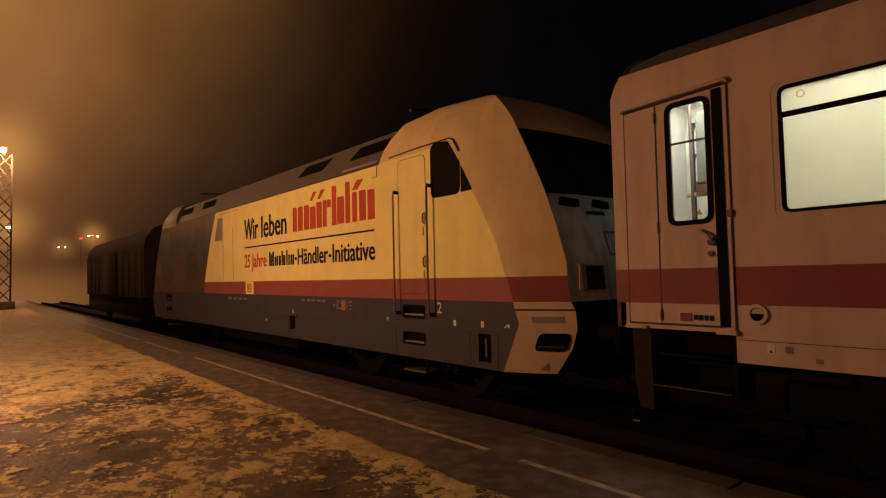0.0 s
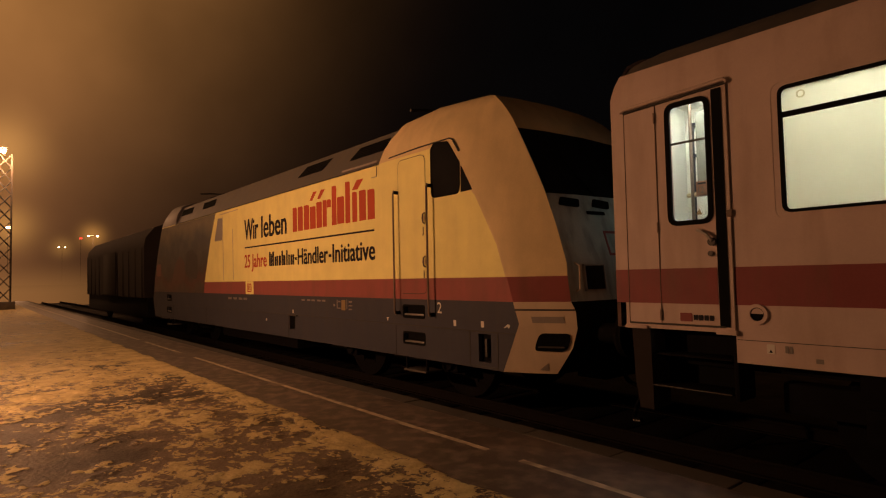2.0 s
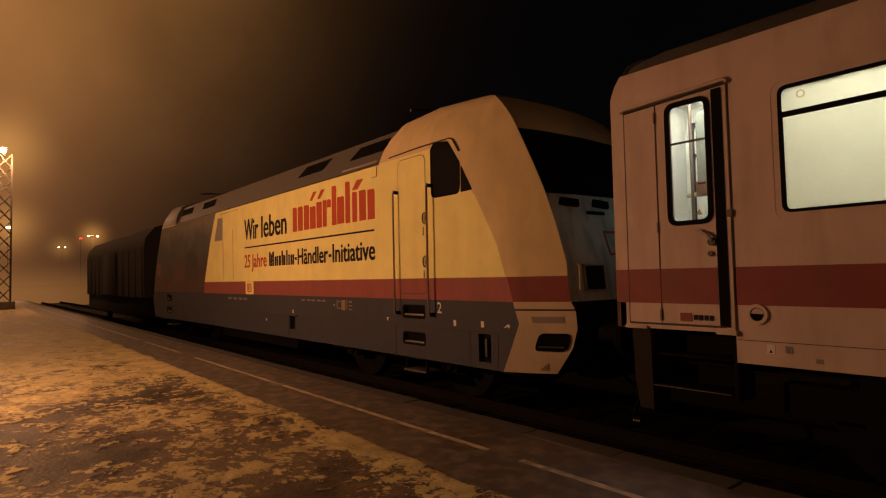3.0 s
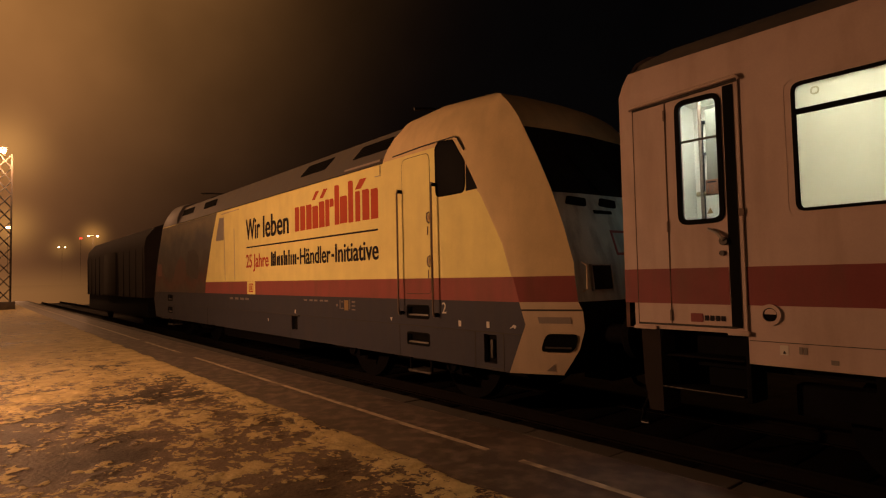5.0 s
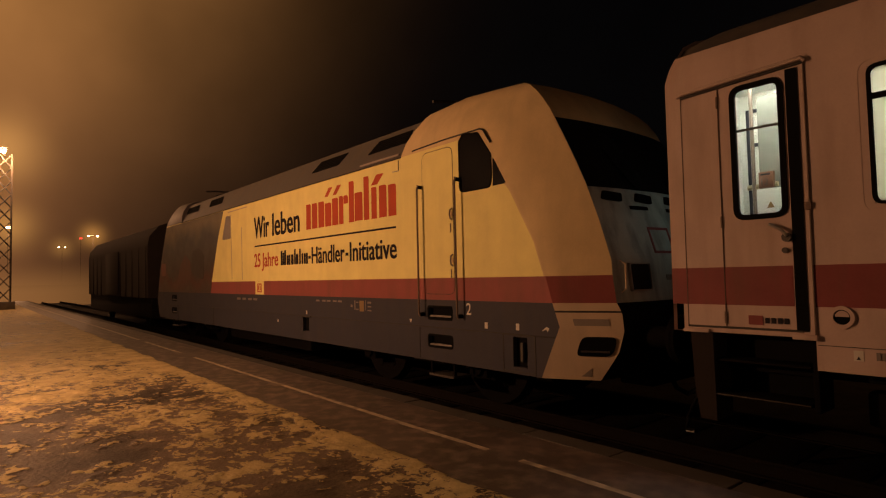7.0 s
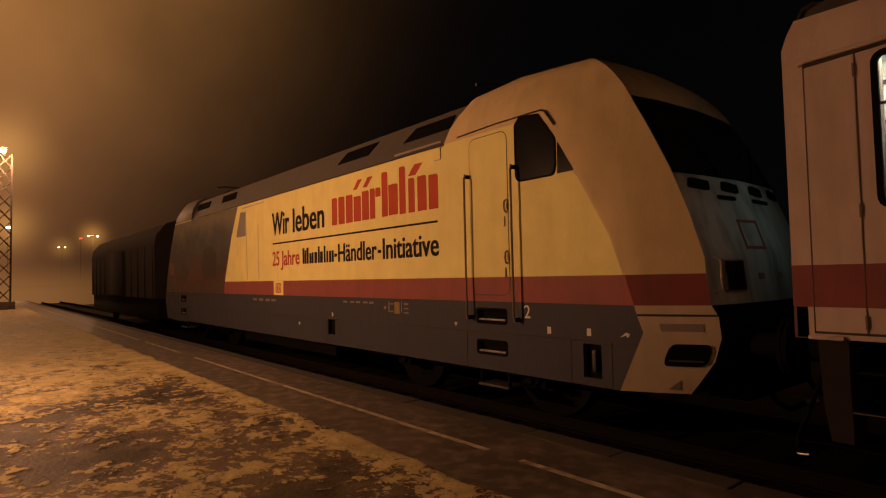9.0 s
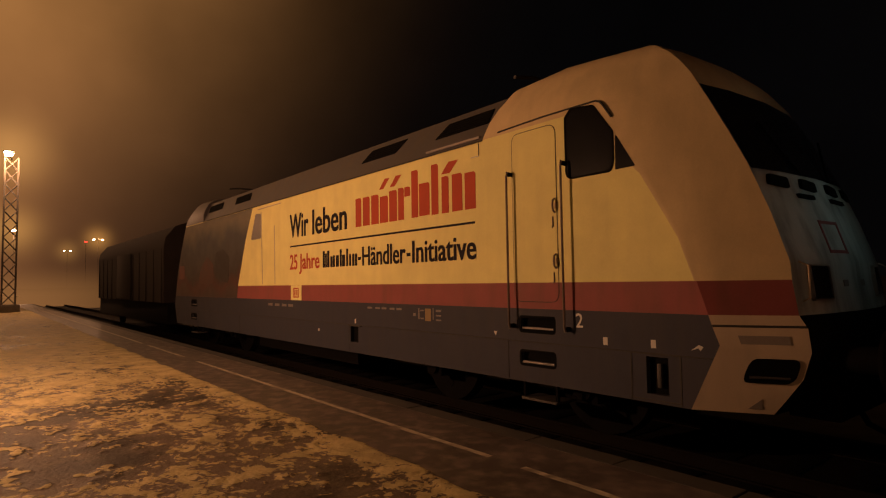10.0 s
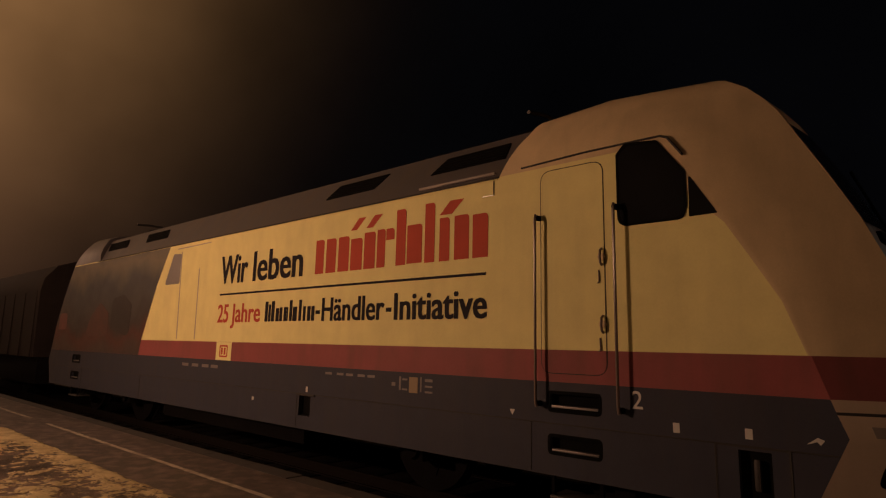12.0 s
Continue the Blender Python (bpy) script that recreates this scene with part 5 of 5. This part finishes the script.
    hose = tube_part("brake_hose", [(0.05, -0.6, 0.95), (-0.12, -0.64, 0.8), (-0.22, -0.7, 0.5), (-0.29, -0.78, 0.26), (-0.27, -0.85, 0.16), (-0.16, -0.88, 0.17)], 0.024, M_BLACK, co, "hanging black brake hose")
    tube_part("hose_coupling", [(-0.27, -0.86, 0.15), (-0.17, -0.89, 0.165)], 0.013, M_STEEL, hose)
    box_part("battery_box", 1.9, 2.15, Y + 0.1, Y + 0.4, 0.75, 0.94, M_UNDER, co)
    return co, sets


def build_wagon():
    wa = thing("covered_wagon", "dark covered goods wagon coupled behind in the fog", "wagon")
    length = 14.3
    prof = [(-1.40, 1.15), (-1.42, 3.0), (-1.36, 3.35), (-1.05, 3.75), (-0.5, 3.95), (0, 4.0), (0.5, 3.95), (1.05, 3.75), (1.36, 3.35), (1.42, 3.0), (1.40, 1.15)]
    bm = bmesh.new()
    rows = [[bm.verts.new((x, y, z)) for y, z in prof] for x in (0.6, length - 0.6)]
    for k in range(len(prof) - 1):
        bm.faces.new((rows[0][k], rows[1][k], rows[1][k + 1], rows[0][k + 1]))
    bm.faces.new(rows[0])
    bm.faces.new(rows[1][::-1])
    part("body", bm, M_DARKCOACH, wa, "dark brown wagon body")
    for k in range(12):
        x = 0.9 + k * (length - 1.8) / 11
        part("rib", box(bmesh.new(), x - 0.04, x + 0.04, -1.429, -1.40, 1.15, 3.0, 0.01), M_DARKCOACH, wa)
    part("sliding_door", box(bmesh.new(), 5.6, 8.6, -1.445, -1.431, 1.2, 3.05, 0.008), M_DARKCOACH, wa, "dark sliding door")
    # Black box deepened to stand in for the darkness under the wagon.
    part("underframe", box(bmesh.new(), 0.5, length - 0.5, -1.3, 1.3, 0.42, 1.15, 0.02), M_UNDER, wa)
    for x, s in ((0.6, -1), (length - 0.6, 1)):
        for y in (-0.875, 0.875):
            buffer_part(wa, x, s, y)
    return wa, [wheelset(wa, x, 0.46) for x in (3.2, length - 3.2)]


locomotive, loco_wheels = build_locomotive()
coach, coach_wheels = build_coach()
wagon, wagon_wheels = build_wagon()

# ---------------------------------------------------------------- lamps and masts


def lattice_mast(x, y, height, width):
    m = thing("lattice_mast", "rusty lattice lighting mast on a concrete block", "mast", "platform masts", at=(x, y, PLATFORM))
    part("footing", box(bmesh.new(), -0.55, 0.55, -0.6, 0.6, 0.0, 0.5, 0.03), M_CONCRETE, m, "concrete footing block")
    h = width / 2
    for sx in (-1, 1):
        for sy in (-1, 1):
            part("corner_angle", box(bmesh.new(), sx * h * 0.6 - 0.045, sx * h * 0.6 + 0.045, sy * h - 0.045, sy * h + 0.045, 0.5, height), M_MAST, m)
    n = int((height - 0.5) / (width * 1.15))
    for k in range(n):
        z0, z1 = 0.5 + k * (height - 0.5) / n, 0.5 + (k + 1) * (height - 0.5) / n
        for sx in (-1, 1):
            tube_part("lattice_bar", [(sx * h * 0.6, -h, z0), (sx * h * 0.6, h, z1)], 0.028, M_MAST, m, sides=5)
            tube_part("lattice_bar", [(sx * h * 0.6, h, z0), (sx * h * 0.6, -h, z1)], 0.028, M_MAST, m, sides=5)
    arm = tube_part("arm", [(0, 0, height - 0.1), (0.6, -0.2, height + 0.15)], 0.05, M_MAST, m)
    part("lamp_head", box(bmesh.new(), 0.3, 1.0, -0.5, 0.1, height + 0.12, height + 0.3, 0.05), M_MAST, m, "metal lamp housing")
    return m


mast = lattice_mast(-47.0, -4.62, 10.1, 0.72)
part("lamp_bowl", box(bmesh.new(), 0.4, 0.9, -0.42, 0.02, 10.1, 10.2, 0.04), M_LAMP, mast, "glowing sodium lamp bowl")
high_mast = lattice_mast(-22.6, -8.3, 9.3, 0.72)
part("lamp_bowl", box(bmesh.new(), 0.4, 0.9, -0.42, 0.02, 9.3, 9.4, 0.04), M_LAMP, high_mast, "glowing sodium lamp bowl")


def platform_lamp(spot):
    m = thing("platform_lamp", "unseen grey steel platform lamp with a glowing sodium bowl", "lamp", "platform lamps", at=(spot[0], spot[1] - 0.55, PLATFORM))
    h = spot[2] - PLATFORM
    tube_part("pole", [(0, 0, 0), (0, 0, h + 0.2), (0, 0.15, h + 0.38), (0, 0.35, h + 0.42)], 0.06, M_MAST, m)
    part("base_plate", box(bmesh.new(), -0.2, 0.2, -0.2, 0.2, 0, 0.03, 0.006), M_MAST, m)
    part("lamp_head", box(bmesh.new(), -0.14, 0.14, 0.25, 0.85, h + 0.33, h + 0.46, 0.04), M_MAST, m)
    part("lamp_bowl", box(bmesh.new(), -0.11, 0.11, 0.35, 0.8, h + 0.26, h + 0.33, 0.03), M_LAMP, m, "glowing lamp bowl")


platform_lamp(LAMP_NEAR)
# Body for the added fill, out of view.
platform_lamp(FILL_BEHIND)


def yard_lamp(x, y, z, heads, material, size, label):
    m = thing("yard_lamp", label, "lamp", "distant yard lamps", at=(x, y, -0.42))
    tube_part("pole", [(0, 0, 0), (0, 0, z + 0.6)], 0.022, M_UNDER, m)
    if len(heads) > 1:
        tube_part("crossarm", [(0, min(heads), z + 0.55), (0, max(heads), z + 0.55)], 0.05, M_MAST, m)
    for dy in heads:
        part("lamp_head", box(bmesh.new(), -size, size, dy - size, dy + size, z + 0.42 - size * 0.6, z + 0.42 + size * 0.5, size * 0.3), material, m, "glowing lamp head")


yard_lamp(-110, -1.87, 10.55, (0.0,), M_LAMP, 0.26, "distant glowing platform lamp in fog")
yard_lamp(-125, 11.5, 10.55, (-0.7, 0.7), M_LAMP, 0.17, "distant twin yard lamp in fog")
yard_lamp(-165, 10.8, 10.5, (-0.65, 0.65), M_LAMP, 0.18, "distant twin yard lamp in fog")
yard_lamp(-120, 8.9, 9.75, (0.0,), M_REDLAMP, 0.2, "distant red signal lamp in fog")

# ---------------------------------------------------------------- movement
TRAIN = [(0.0, 0.0), (3.3, 0.0), (3.8, 0.006), (4.3, 0.032), (5.0, 0.098), (5.5, 0.172), (6.0, 0.280), (6.5, 0.415), (7.0, 0.586), (7.5, 0.788), (8.0, 1.022),
         (8.5, 1.285), (9.0, 1.573), (9.5, 1.882), (10.0, 2.246), (10.5, 2.632), (11.0, 3.052), (11.5, 3.500), (12.0, 3.995)]


def motions():
    for body, x in ((locomotive, LOCO_X), (coach, -3.29), (wagon, LOCO_X - 9.6 - 14.3)):
        walk(body, [(t, pose(x + s, 0, 0)) for t, s in TRAIN])
    for sets, r in ((loco_wheels, 0.6), (coach_wheels, 0.46), (wagon_wheels, 0.46)):
        for w in sets:
            p = w.location.copy()
            walk(w, [(t, pose(p.x, p.y, p.z, 0, math.degrees(s / r), 0)) for t, s in TRAIN])


motions()
